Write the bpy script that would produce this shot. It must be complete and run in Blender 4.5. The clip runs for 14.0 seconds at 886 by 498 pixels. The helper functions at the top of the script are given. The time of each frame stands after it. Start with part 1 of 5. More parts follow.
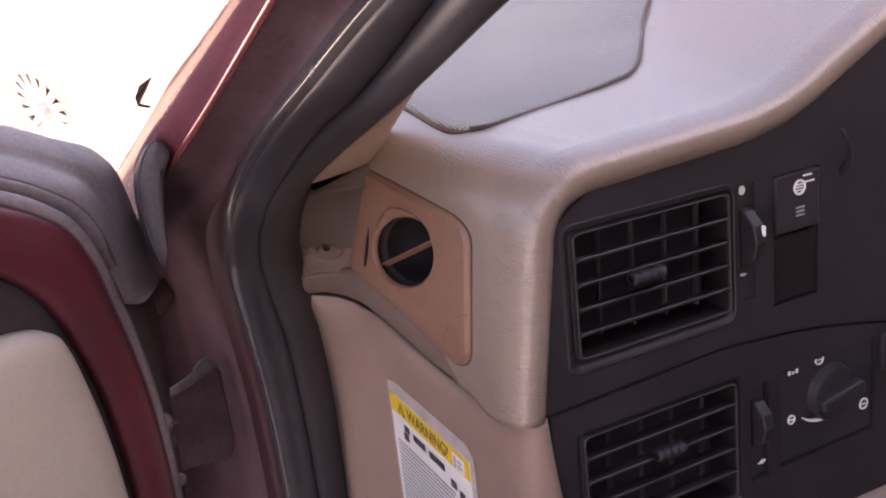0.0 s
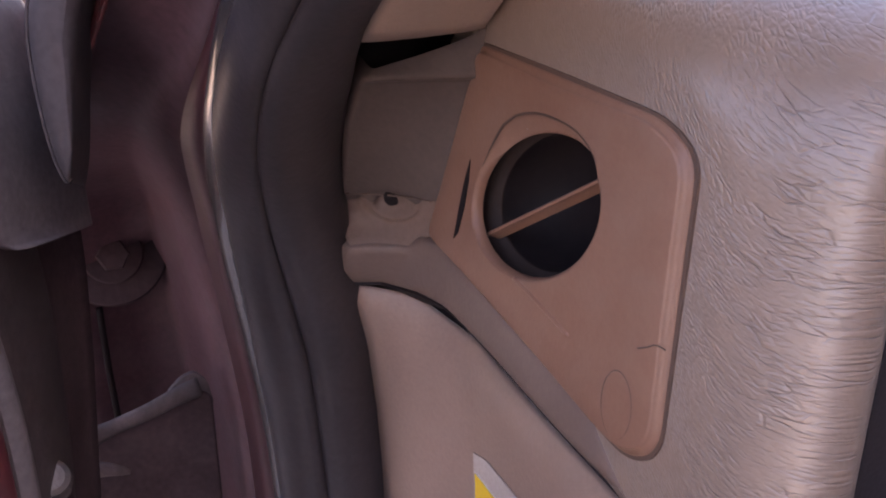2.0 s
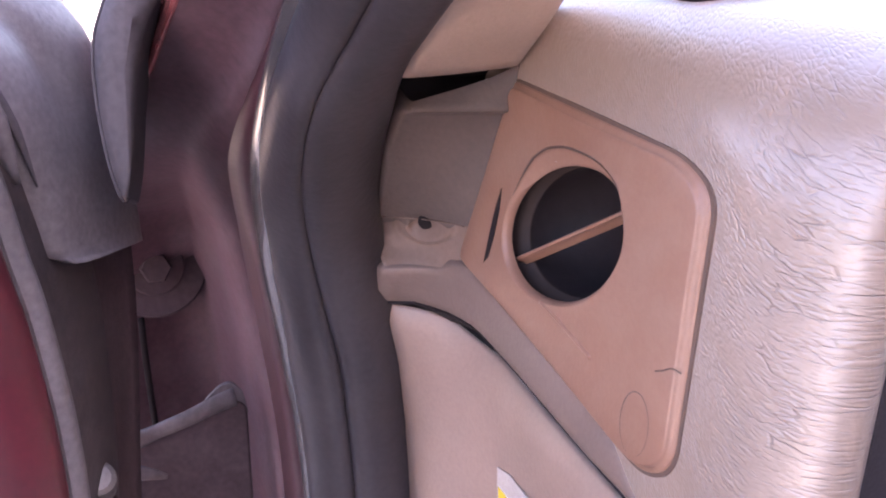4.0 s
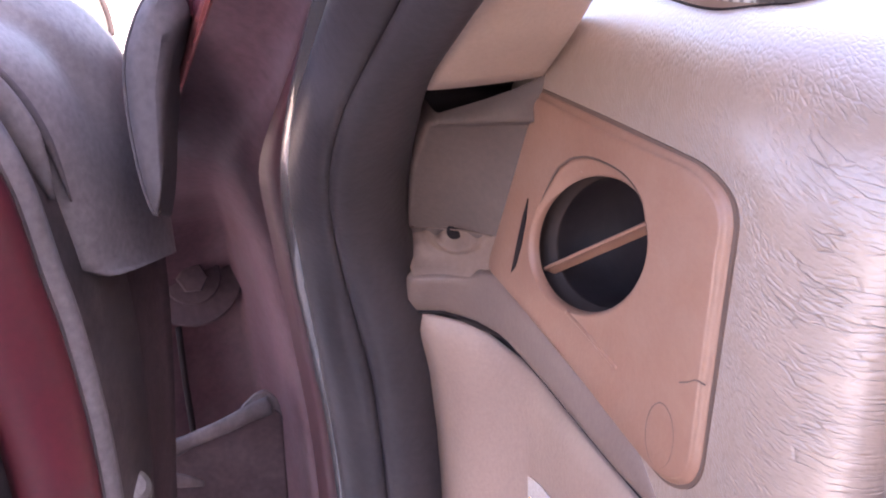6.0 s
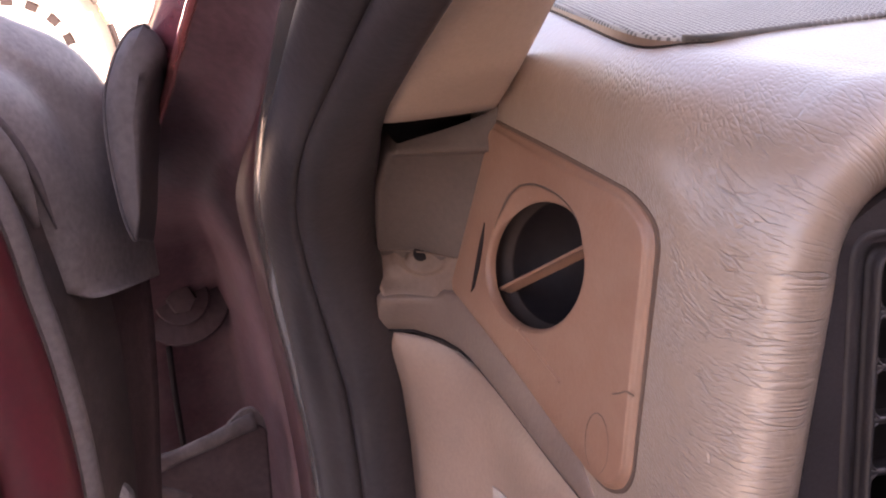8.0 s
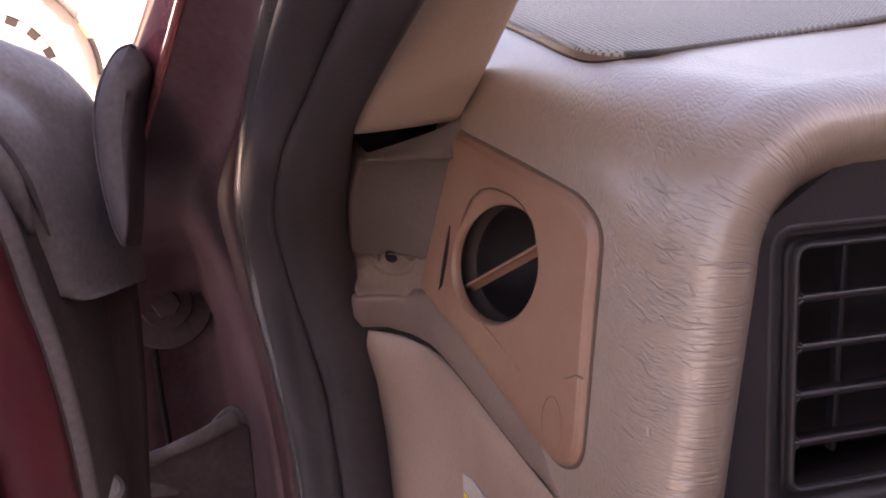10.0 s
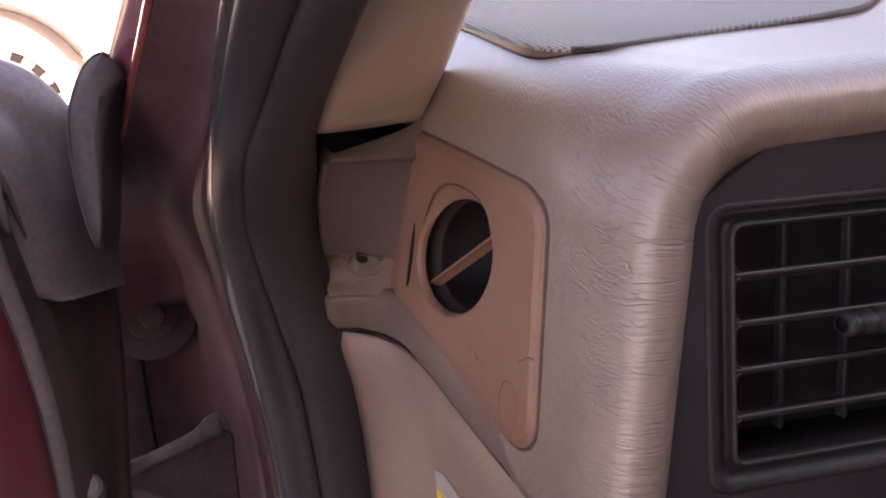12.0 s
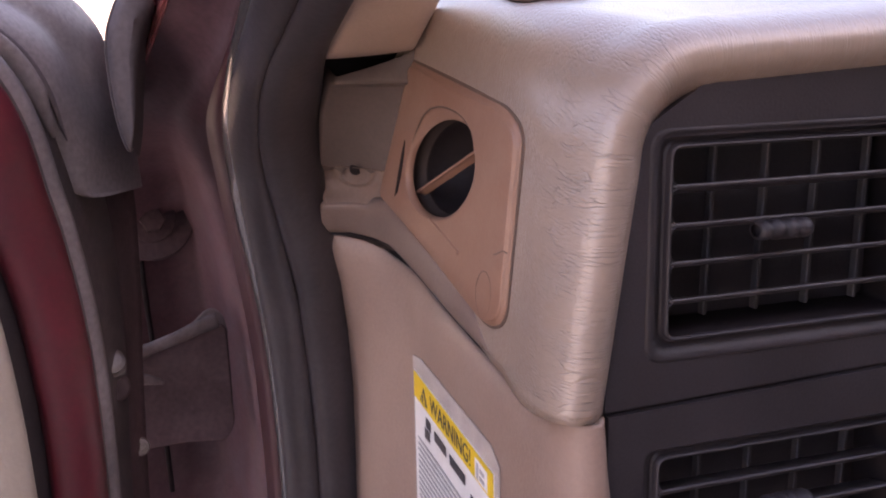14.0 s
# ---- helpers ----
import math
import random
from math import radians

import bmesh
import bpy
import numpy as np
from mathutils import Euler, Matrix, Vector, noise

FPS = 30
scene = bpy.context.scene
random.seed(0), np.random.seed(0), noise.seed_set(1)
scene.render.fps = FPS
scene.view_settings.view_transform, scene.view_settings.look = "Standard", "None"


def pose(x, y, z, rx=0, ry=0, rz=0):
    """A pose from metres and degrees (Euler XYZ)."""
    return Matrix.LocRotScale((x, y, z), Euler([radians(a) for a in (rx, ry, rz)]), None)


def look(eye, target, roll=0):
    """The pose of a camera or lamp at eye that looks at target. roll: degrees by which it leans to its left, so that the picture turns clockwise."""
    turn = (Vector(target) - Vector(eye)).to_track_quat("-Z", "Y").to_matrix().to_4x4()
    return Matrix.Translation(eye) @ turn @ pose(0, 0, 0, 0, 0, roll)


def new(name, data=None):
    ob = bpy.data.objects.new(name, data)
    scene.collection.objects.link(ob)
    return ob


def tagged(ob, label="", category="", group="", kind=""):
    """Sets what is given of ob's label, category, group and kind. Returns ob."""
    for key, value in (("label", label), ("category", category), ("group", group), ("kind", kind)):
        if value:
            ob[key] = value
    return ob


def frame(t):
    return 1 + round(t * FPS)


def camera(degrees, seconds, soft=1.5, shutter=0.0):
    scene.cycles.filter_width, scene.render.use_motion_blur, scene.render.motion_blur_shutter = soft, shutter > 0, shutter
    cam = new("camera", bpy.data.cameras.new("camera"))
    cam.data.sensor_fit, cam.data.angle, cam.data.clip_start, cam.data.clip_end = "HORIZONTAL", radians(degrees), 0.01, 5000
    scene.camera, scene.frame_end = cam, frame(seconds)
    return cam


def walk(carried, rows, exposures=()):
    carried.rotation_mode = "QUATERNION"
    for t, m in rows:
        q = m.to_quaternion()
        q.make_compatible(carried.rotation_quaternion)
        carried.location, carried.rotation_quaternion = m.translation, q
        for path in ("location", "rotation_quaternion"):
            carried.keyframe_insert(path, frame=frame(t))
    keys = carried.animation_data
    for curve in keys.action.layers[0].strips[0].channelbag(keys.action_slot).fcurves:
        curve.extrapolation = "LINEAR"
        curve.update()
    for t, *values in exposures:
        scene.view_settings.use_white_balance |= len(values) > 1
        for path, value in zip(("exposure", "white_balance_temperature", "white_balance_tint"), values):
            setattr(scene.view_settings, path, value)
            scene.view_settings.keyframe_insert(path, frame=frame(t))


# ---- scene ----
cam = camera(48.0, 14.0, soft=2.0)
PATH = [
    (0, (-0.3488, -0.5281, 1.3948), (0.4768, 1.1961, 0.8070), -6.42),
    (0.1, (-0.3433, -0.4909, 1.3901), (0.4442, 1.2475, 0.7929), -5.32),
    (0.2, (-0.3408, -0.4556, 1.3684), (0.4086, 1.2969, 0.7639), -4.42),
    (0.3, (-0.3323, -0.4194, 1.3446), (0.3781, 1.3604, 0.7738), -3.02),
    (0.5, (-0.2993, -0.3609, 1.3172), (0.4049, 1.4352, 0.7897), -0.92),
    (1, (-0.2354, -0.2494, 1.2886), (0.4955, 1.5344, 0.7560), -0.33),
    (1.5, (-0.2233, -0.1951, 1.2647), (0.4877, 1.6107, 0.7817), -1.98),
    (2, (-0.2153, -0.2028, 1.2522), (0.4064, 1.6350, 0.7662), -1.51),
    (2.5, (-0.2134, -0.2180, 1.2616), (0.4031, 1.6229, 0.7809), -2.50),
    (3, (-0.2250, -0.2251, 1.2595), (0.3867, 1.6241, 0.8055), -1.10),
    (5.5, (-0.2197, -0.2179, 1.2615), (0.2963, 1.6592, 0.8031), -1.29),
    (6, (-0.2180, -0.2256, 1.2628), (0.2751, 1.6618, 0.8215), -1.41),
    (6.5, (-0.2183, -0.2292, 1.2641), (0.2595, 1.6679, 0.8484), -1.43),
    (7, (-0.2146, -0.2378, 1.2729), (0.2491, 1.6594, 0.8420), -2.72),
    (7.5, (-0.2121, -0.2463, 1.2707), (0.2446, 1.6561, 0.8556), -2.51),
    (8, (-0.2032, -0.2563, 1.2691), (0.2718, 1.6443, 0.8663), -1.96),
    (10.5, (-0.2050, -0.2961, 1.2714), (0.3079, 1.6016, 0.9028), -2.66),
    (11, (-0.2012, -0.2987, 1.2665), (0.3000, 1.6079, 0.9293), -2.73),
    (11.5, (-0.1968, -0.3027, 1.2622), (0.2968, 1.6089, 0.9428), -2.55),
    (12, (-0.1897, -0.3128, 1.2562), (0.3105, 1.5968, 0.9345), -3.44),
    (12.5, (-0.1930, -0.3239, 1.2532), (0.3229, 1.5742, 0.8909), -2.66),
    (13, (-0.2043, -0.3460, 1.2528), (0.3500, 1.5322, 0.8461), -2.47),
    (13.5, (-0.2206, -0.3741, 1.2555), (0.3403, 1.5001, 0.8396), -1.09),
    (14, (-0.2298, -0.3880, 1.2592), (0.3527, 1.4703, 0.8039), -1.08),
]
EXPOSURES = [(t, e + 1.22, k + 750, 32) for t, e, k in ((0.0, 1.5, 7400), (0.5, 1.1, 7400), (1.0, 0.98, 7850), (1.5, 0.97, 7600), (2.0, 1.58, 6700), (2.5, 2.21, 6450), (3.0, 2.57, 6250), (5.5, 2.82, 6150), (6.5, 2.64, 6200), (7.5, 2.20, 7550), (8.0, 1.99, 7700), (10.5, 1.48, 7500), (12.0, 1.45, 7450), (14.0, 1.80, 7350))]
# The car is modelled in the frame of its dashboard (x right, y ahead, z up the vent face), which leans 12 degrees in the world.
CAR = pose(0, 0, 0.03, -12, 0, 0)
walk(cam, [(t, CAR @ look(eye, target, roll)) for t, eye, target, roll in PATH], EXPOSURES)

# ---- light ----
SUN_EL, SUN_AZ = 32.0, 150.0   # degrees; azimuth clockwise from straight ahead of the car
world = bpy.data.worlds.new("sky")
scene.world = world
world.use_nodes = True
wn = world.node_tree.nodes
sky = wn.new("ShaderNodeTexSky")
sky.sky_type = "NISHITA"
sky.sun_disc = False
sky.sun_elevation, sky.sun_rotation = radians(SUN_EL), radians(SUN_AZ)
sky.air_density, sky.dust_density, sky.ozone_density = 1.0, 2.5, 1.0
world.node_tree.links.new(sky.outputs[0], wn["Background"].inputs[0])
wn["Background"].inputs[1].default_value = 0.15
sun = new("sun", bpy.data.lights.new("sun", "SUN"))
sun.data.energy, sun.data.angle, sun.data.color = 5.0, radians(0.5), (1.0, 0.94, 0.86)
_e, _a = radians(SUN_EL), radians(SUN_AZ)
sun.matrix_world = look((0, 0, 20), (-math.sin(_a) * math.cos(_e), -math.cos(_a) * math.cos(_e), 20 - math.sin(_e)))


# ---- materials ----
def material(name, base, rough=0.5, metal=0.0, vary=0.12, scale=8.0, fine=180.0, bump=0.1, dirt=None, dirt_amount=0.0, coat=0.0, rough_vary=0.08, spec=0.5):
    """A surface with large blotches, fine grain, roughness that wanders, and a little dust or wear."""
    m = bpy.data.materials.new(name)
    m.use_nodes = True
    n, l = m.node_tree.nodes, m.node_tree.links
    p = n["Principled BSDF"]
    tc = n.new("ShaderNodeTexCoord")
    big, small = n.new("ShaderNodeTexNoise"), n.new("ShaderNodeTexNoise")
    big.inputs["Scale"].default_value, big.inputs["Detail"].default_value = scale, 6
    small.inputs["Scale"].default_value, small.inputs["Detail"].default_value = fine, 3
    for t in (big, small):
        l.new(tc.outputs["Object"], t.inputs["Vector"])
    ramp = n.new("ShaderNodeValToRGB")
    lo, hi = [max(0.0, c * (1 - vary)) for c in base], [min(1.0, c * (1 + vary)) for c in base]
    ramp.color_ramp.elements[0].color, ramp.color_ramp.elements[1].color = (*lo, 1), (*hi, 1)
    ramp.color_ramp.elements[0].position, ramp.color_ramp.elements[1].position = 0.32, 0.68
    l.new(big.outputs["Fac"], ramp.inputs[0])
    grain = n.new("ShaderNodeMix")
    grain.data_type, grain.blend_type = "RGBA", "OVERLAY"
    grain.inputs[0].default_value = min(1.0, vary * 1.6)
    l.new(ramp.outputs[0], grain.inputs[6])
    l.new(small.outputs["Fac"], grain.inputs[7])
    out = grain.outputs[2]
    if dirt:
        spots = n.new("ShaderNodeTexNoise")
        spots.inputs["Scale"].default_value, spots.inputs["Detail"].default_value, spots.inputs["Roughness"].default_value = scale * 2.3, 9, 0.7
        l.new(tc.outputs["Object"], spots.inputs["Vector"])
        cut = n.new("ShaderNodeMapRange")
        cut.inputs[1].default_value, cut.inputs[2].default_value = 0.45, 0.8
        cut.inputs[4].default_value = dirt_amount
        l.new(spots.outputs["Fac"], cut.inputs[0])
        mix = n.new("ShaderNodeMix")
        mix.data_type = "RGBA"
        mix.inputs[7].default_value = (*dirt, 1)
        l.new(cut.outputs[0], mix.inputs[0])
        l.new(out, mix.inputs[6])
        out = mix.outputs[2]
    l.new(out, p.inputs["Base Color"])
    r = n.new("ShaderNodeMapRange")
    r.inputs[3].default_value, r.inputs[4].default_value = max(0.03, rough - rough_vary), min(1.0, rough + rough_vary)
    l.new(big.outputs["Fac"], r.inputs[0])
    l.new(r.outputs[0], p.inputs["Roughness"])
    p.inputs["Metallic"].default_value = metal
    p.inputs["Coat Weight"].default_value = coat
    p.inputs["Specular IOR Level"].default_value = spec
    if bump:
        b = n.new("ShaderNodeBump")
        b.inputs["Strength"].default_value, b.inputs["Distance"].default_value = bump, 0.001
        l.new(small.outputs["Fac"], b.inputs["Height"])
        l.new(b.outputs[0], p.inputs["Normal"])
    return m


def vinyl(name, base, rough=0.36):
    """Padded vinyl: long cracks across the rolled edge, a net of fine wrinkles away from it, and pores.
    The vector attribute crease gives metres along the rim, metres back from it, and how far the side has turned into the top."""
    m = material(name, base, rough, vary=0.07, scale=9, fine=260, bump=0.0, rough_vary=0.03, spec=0.9, coat=0.6)
    n, l = m.node_tree.nodes, m.node_tree.links
    p = n["Principled BSDF"]
    p.inputs["Coat Roughness"].default_value = 0.36
    tc, at = n.new("ShaderNodeTexCoord"), n.new("ShaderNodeAttribute")
    at.attribute_name = "crease"

    def bent(scale, noise_scale, amount):
        """The crease coordinates, bent by noise and scaled."""
        warp = n.new("ShaderNodeTexNoise")
        warp.inputs["Scale"].default_value, warp.inputs["Detail"].default_value = noise_scale, 4
        l.new(tc.outputs["Object"], warp.inputs["Vector"])
        shift = n.new("ShaderNodeVectorMath")
        shift.operation = "MULTIPLY_ADD"
        shift.inputs[1].default_value = (amount, amount, 0)
        l.new(warp.outputs["Color"], shift.inputs[0])
        l.new(at.outputs["Vector"], shift.inputs[2])
        st = n.new("ShaderNodeVectorMath")
        st.operation = "MULTIPLY"
        st.inputs[1].default_value = scale
        l.new(shift.outputs[0], st.inputs[0])
        return st.outputs[0]

    def net(scale, noise_scale, amount):
        """Distance to the nearest fold of a net of cells."""
        v = n.new("ShaderNodeTexVoronoi")
        v.voronoi_dimensions, v.feature = "2D", "DISTANCE_TO_EDGE"
        v.inputs["Scale"].default_value = 1.0
        l.new(bent(scale, noise_scale, amount), v.inputs["Vector"])
        return v.outputs["Distance"]

    def blotch(scale):
        v = n.new("ShaderNodeTexNoise")
        v.noise_dimensions = "2D"
        v.inputs["Scale"].default_value, v.inputs["Detail"].default_value = 1.0, 2
        l.new(bent(scale, 60, 0.004), v.inputs["Vector"])
        return v.outputs["Fac"]

    def ramp(value, a, b, lo=0.0, hi=1.0):
        r = n.new("ShaderNodeMapRange")
        r.interpolation_type = "SMOOTHSTEP"
        r.inputs[1].default_value, r.inputs[2].default_value, r.inputs[3].default_value, r.inputs[4].default_value = a, b, lo, hi
        l.new(value, r.inputs[0])
        return r.outputs[0]

    def product(*factors):
        last = factors[0]
        for other in factors[1:]:
            q = n.new("ShaderNodeMath")
            q.operation = "MULTIPLY"
            l.new(last, q.inputs[0])
            l.new(other, q.inputs[1])
            last = q.outputs[0]
        return last

    sep = n.new("ShaderNodeSeparateXYZ")
    l.new(at.outputs["Vector"], sep.inputs[0])
    across, back, flat = sep.outputs
    near = ramp(back, 0.014, 0.042, 1.0, 0.0)
    crack = product(ramp(net((330, 62, 0), 180, 0.0014), 0.0, 0.070, 1.0, 0.0), near, ramp(blotch((120, 60, 0)), 0.36, 0.62), ramp(flat, 0.3, 0.8, 1.0, 0.35))
    fine = product(ramp(net((600, 175, 0), 170, 0.0011), 0.0, 0.34, 1.0, 0.0), near, ramp(blotch((130, 60, 0)), 0.35, 0.65, 0.25, 1.0))
    away = ramp(back, 0.010, 0.034)
    side = product(ramp(net((640, 320, 0), 170, 0.0015), 0.0, 0.36, 1.0, 0.0), away, ramp(flat, 0.40, 0.75, 1.0, 0.0), ramp(blotch((70, 55, 0)), 0.32, 0.60, 0.35, 1.0))
    top = product(ramp(net((560, 440, 0), 170, 0.0016), 0.0, 0.34, 1.0, 0.0), ramp(flat, 0.35, 0.70), ramp(back, 0.004, 0.022))
    both = n.new("ShaderNodeMath")
    l.new(side, both.inputs[0])
    l.new(top, both.inputs[1])
    wrinkle = product(both.outputs[0], ramp(back, 0.06, 0.15, 1.0, 0.22))
    pores = n.new("ShaderNodeTexVoronoi")
    pores.inputs["Scale"].default_value = 620
    l.new(tc.outputs["Object"], pores.inputs["Vector"])
    last = None
    for value, strength, distance in ((crack, 0.85, 0.00038), (fine, 0.8, 0.00028), (wrinkle, 0.85, 0.00028), (pores.outputs["Distance"], 0.2, 0.0005)):
        b = n.new("ShaderNodeBump")
        b.inputs["Strength"].default_value, b.inputs["Distance"].default_value, b.invert = strength, distance, True
        l.new(value, b.inputs["Height"])
        if last:
            l.new(last, b.inputs["Normal"])
        last = b.outputs[0]
    l.new(last, p.inputs["Normal"])
    # The cracks are darkened in colour to add the shade of their relief.
    crack_shade = n.new("ShaderNodeMix")
    crack_shade.data_type = "RGBA"
    crack_shade.inputs[7].default_value = (base[0] * 0.45, base[1] * 0.38, base[2] * 0.36, 1)
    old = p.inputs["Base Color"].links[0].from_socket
    l.new(product(crack, ramp(blotch((40, 40, 0)), 0.3, 0.7, 0.08, 0.42)), crack_shade.inputs[0])
    l.new(old, crack_shade.inputs[6])
    l.new(crack_shade.outputs[2], p.inputs["Base Color"])
    return m


def mesh_cloth(name, base):
    """Speaker cloth: rows of tiny holes."""
    m = material(name, base, 0.8, vary=0.08, scale=14, fine=600, bump=0.0, spec=0.25)
    n, l = m.node_tree.nodes, m.node_tree.links
    p = n["Principled BSDF"]
    tc = n.new("ShaderNodeTexCoord")
    dots = n.new("ShaderNodeTexVoronoi")
    dots.voronoi_dimensions = "2D"
    dots.inputs["Scale"].default_value, dots.inputs["Randomness"].default_value = 400, 0.10
    l.new(tc.outputs["Object"], dots.inputs["Vector"])
    hole = n.new("ShaderNodeMapRange")
    hole.inputs[1].default_value, hole.inputs[2].default_value, hole.inputs[3].default_value, hole.inputs[4].default_value = 0.22, 0.38, 0.75, 0.0
    l.new(dots.outputs["Distance"], hole.inputs[0])
    mix = n.new("ShaderNodeMix")
    mix.data_type = "RGBA"
    mix.inputs[7].default_value = (0.03, 0.03, 0.03, 1)
    old = p.inputs["Base Color"].links[0].from_socket
    l.new(hole.outputs[0], mix.inputs[0])
    l.new(old, mix.inputs[6])
    l.new(mix.outputs[2], p.inputs["Base Color"])
    b = n.new("ShaderNodeBump")
    b.inputs["Strength"].default_value, b.inputs["Distance"].default_value = 0.5, 0.0006
    l.new(dots.outputs["Distance"], b.inputs["Height"])
    l.new(b.outputs[0], p.inputs["Normal"])
    return m


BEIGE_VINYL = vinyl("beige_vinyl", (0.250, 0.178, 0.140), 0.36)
KNEE = material("pale_beige_plastic", (0.252, 0.167, 0.134), 0.5, vary=0.08, scale=14, fine=420, bump=0.25, dirt=(0.31, 0.22, 0.18), dirt_amount=0.35)
TAN = material("tan_plastic", (0.215, 0.110, 0.073), 0.45, vary=0.05, scale=12, fine=500, bump=0.12, dirt=(0.36, 0.25, 0.19), dirt_amount=0.25)
# Darkened tan for grooves, and for shade round the panel and its recess.
TAN_EDGE = material("tan_groove_shade", (0.10, 0.06, 0.045), 0.6, vary=0.1)
# Brown darkened to hold the shade inside the outlet.
THROAT = material("throat_shade_brown", (0.030, 0.021, 0.019), 0.7, vary=0.1, spec=0.15)
PILLAR = material("light_tan_trim", (0.380, 0.270, 0.207), 0.55, vary=0.06, scale=16, fine=520, bump=0.2)
GREIGE = material("greige_plastic", (0.086, 0.062, 0.053), 0.6, vary=0.1, scale=22, fine=400, bump=0.2, dirt=(0.12, 0.088, 0.073), dirt_amount=0.4, spec=0.3)
SILL = material("greige_brown_plastic", (0.152, 0.104, 0.086), 0.5, vary=0.08, scale=20, fine=420, bump=0.2, dirt=(0.19, 0.135, 0.112), dirt_amount=0.35, spec=0.35)
DUSTY_TAN = material("dusty_tan_plastic", (0.155, 0.103, 0.082), 0.6, vary=0.12, scale=26, fine=400, bump=0.2, dirt=(0.20, 0.13, 0.095), dirt_amount=0.5, spec=0.3)
CHARCOAL = material("charcoal_plastic", (0.025, 0.020, 0.023), 0.48, vary=0.2, scale=16, fine=700, bump=0.2, spec=0.3)
SLAT = material("vent_black_plastic", (0.028, 0.023, 0.026), 0.32, vary=0.2, scale=30, fine=500, bump=0.03, spec=0.45)
VANE = material("dull_vane_plastic", (0.055, 0.046, 0.050), 0.6, vary=0.15, scale=30, fine=500, bump=0.05, spec=0.3)
# Black plastic; in gaps and holes the black stands for shade.
BLACK = material("black_plastic_and_gap_shade", (0.016, 0.0120, 0.0130), 0.6, vary=0.2, spec=0.12)
RUBBER = material("black_rubber", (0.033, 0.027, 0.030), 0.40, vary=0.2, scale=18, fine=300, bump=0.15, dirt=(0.06, 0.05, 0.052), dirt_amount=0.3, spec=0.4)
# Door rubber, finisher and maroon paint are paled here to imitate haze.
GREY_RUBBER = material("haze_pale_grey_rubber", (0.130, 0.112, 0.117), 0.5, vary=0.25, scale=14, fine=300, bump=0.3, dirt=(0.10, 0.088, 0.088), dirt_amount=0.45, spec=0.35)
LEAF = material("matt_black_rubber", (0.070, 0.059, 0.064), 0.7, vary=0.2, scale=18, fine=300, bump=0.2, spec=0.2)
STRIP = material("grey_edge_strip", (0.050, 0.043, 0.043), 0.24, vary=0.1, scale=20, fine=300, bump=0.1, dirt=(0.09, 0.07, 0.066), dirt_amount=0.4, coat=0.5)
RED = material("maroon_paint", (0.165, 0.042, 0.055), 0.16, vary=0.15, scale=12, fine=300, bump=0.02, dirt=(0.12, 0.07, 0.068), dirt_amount=0.3, coat=1.0)
JAMB = material("dusty_maroon_jamb", (0.080, 0.040, 0.048), 0.6, vary=0.25, scale=10, fine=240, bump=0.15, dirt=(0.110, 0.078, 0.085), dirt_amount=0.75, spec=0.3)
# Darker, dusty copy of the jamb maroon: shade of the door gap in colour.
GAP_SHADE = material("gap_shade_dusty_maroon", (0.052, 0.032, 0.036), 0.65, vary=0.3, scale=14, fine=240, bump=0.2, dirt=(0.075, 0.056, 0.060), dirt_amount=0.6, spec=0.2)
RED_BRIGHT = material("red_door_paint", (0.075, 0.008, 0.014), 0.40, vary=0.15, scale=14, fine=300, bump=0.03, dirt=(0.045, 0.022, 0.023), dirt_amount=0.5, coat=0.15)
RED_DULL = material("dull_dark_red_paint", (0.042, 0.010, 0.014), 0.5, vary=0.2, scale=14, fine=300, bump=0.05, dirt=(0.055, 0.034, 0.038), dirt_amount=0.5)
# Brighter than the maroon paint: the edge's highlight is put into its colour.
PAINT_EDGE = material("highlight_red_edge", (0.45, 0.13, 0.13), 0.24, metal=0.6, vary=0.1, scale=20, bump=0.0, coat=1.0)
DUSTY = material("dusty_black_metal", (0.045, 0.034, 0.036), 0.6, vary=0.35, scale=16, fine=160, bump=0.4, dirt=(0.15, 0.11, 0.105), dirt_amount=0.5)
STRAP = material("dust_covered_steel", (0.095, 0.074, 0.078), 0.75, metal=0.0, vary=0.25, scale=30, fine=260, bump=0.25, dirt=(0.22, 0.18, 0.18), dirt_amount=0.5)
STEEL = material("dull_steel", (0.15, 0.135, 0.135), 0.5, metal=0.8, vary=0.2, scale=40, fine=400, bump=0.2, dirt=(0.10, 0.08, 0.075), dirt_amount=0.6)
DOOR_TRIM = material("cream_door_trim", (0.350, 0.304, 0.262), 0.55, vary=0.06, scale=10, fine=380, bump=0.25, dirt=(0.42, 0.36, 0.30), dirt_amount=0.3)
CLOTH = mesh_cloth("grey_speaker_cloth", (0.258, 0.247, 0.236))
BRAID = material("dark_grey_braid", (0.15, 0.14, 0.135), 0.7, vary=0.15, scale=60, fine=500, bump=0.3)
WHITE = material("white_print", (0.78, 0.77, 0.76), 0.5, vary=0.04)
PAPER = material("white_label_film", (0.72, 0.70, 0.69), 0.35, vary=0.05, scale=30, dirt=(0.5, 0.42, 0.36), dirt_amount=0.3)
FILM = material("cloudy_clear_film", (0.44, 0.38, 0.35), 0.22, vary=0.1, scale=60, fine=600, bump=0.15, dirt=(0.40, 0.33, 0.29), dirt_amount=0.3)
YELLOW = material("yellow_label_ink", (0.72, 0.47, 0.03), 0.4, vary=0.05)
INK = material("black_label_ink", (0.05, 0.045, 0.05), 0.5, vary=0.05)
GREYINK = material("grey_label_ink", (0.34, 0.33, 0.34), 0.5, vary=0.05)
AMBER = material("amber_lens", (0.55, 0.33, 0.10), 0.3, vary=0.05)
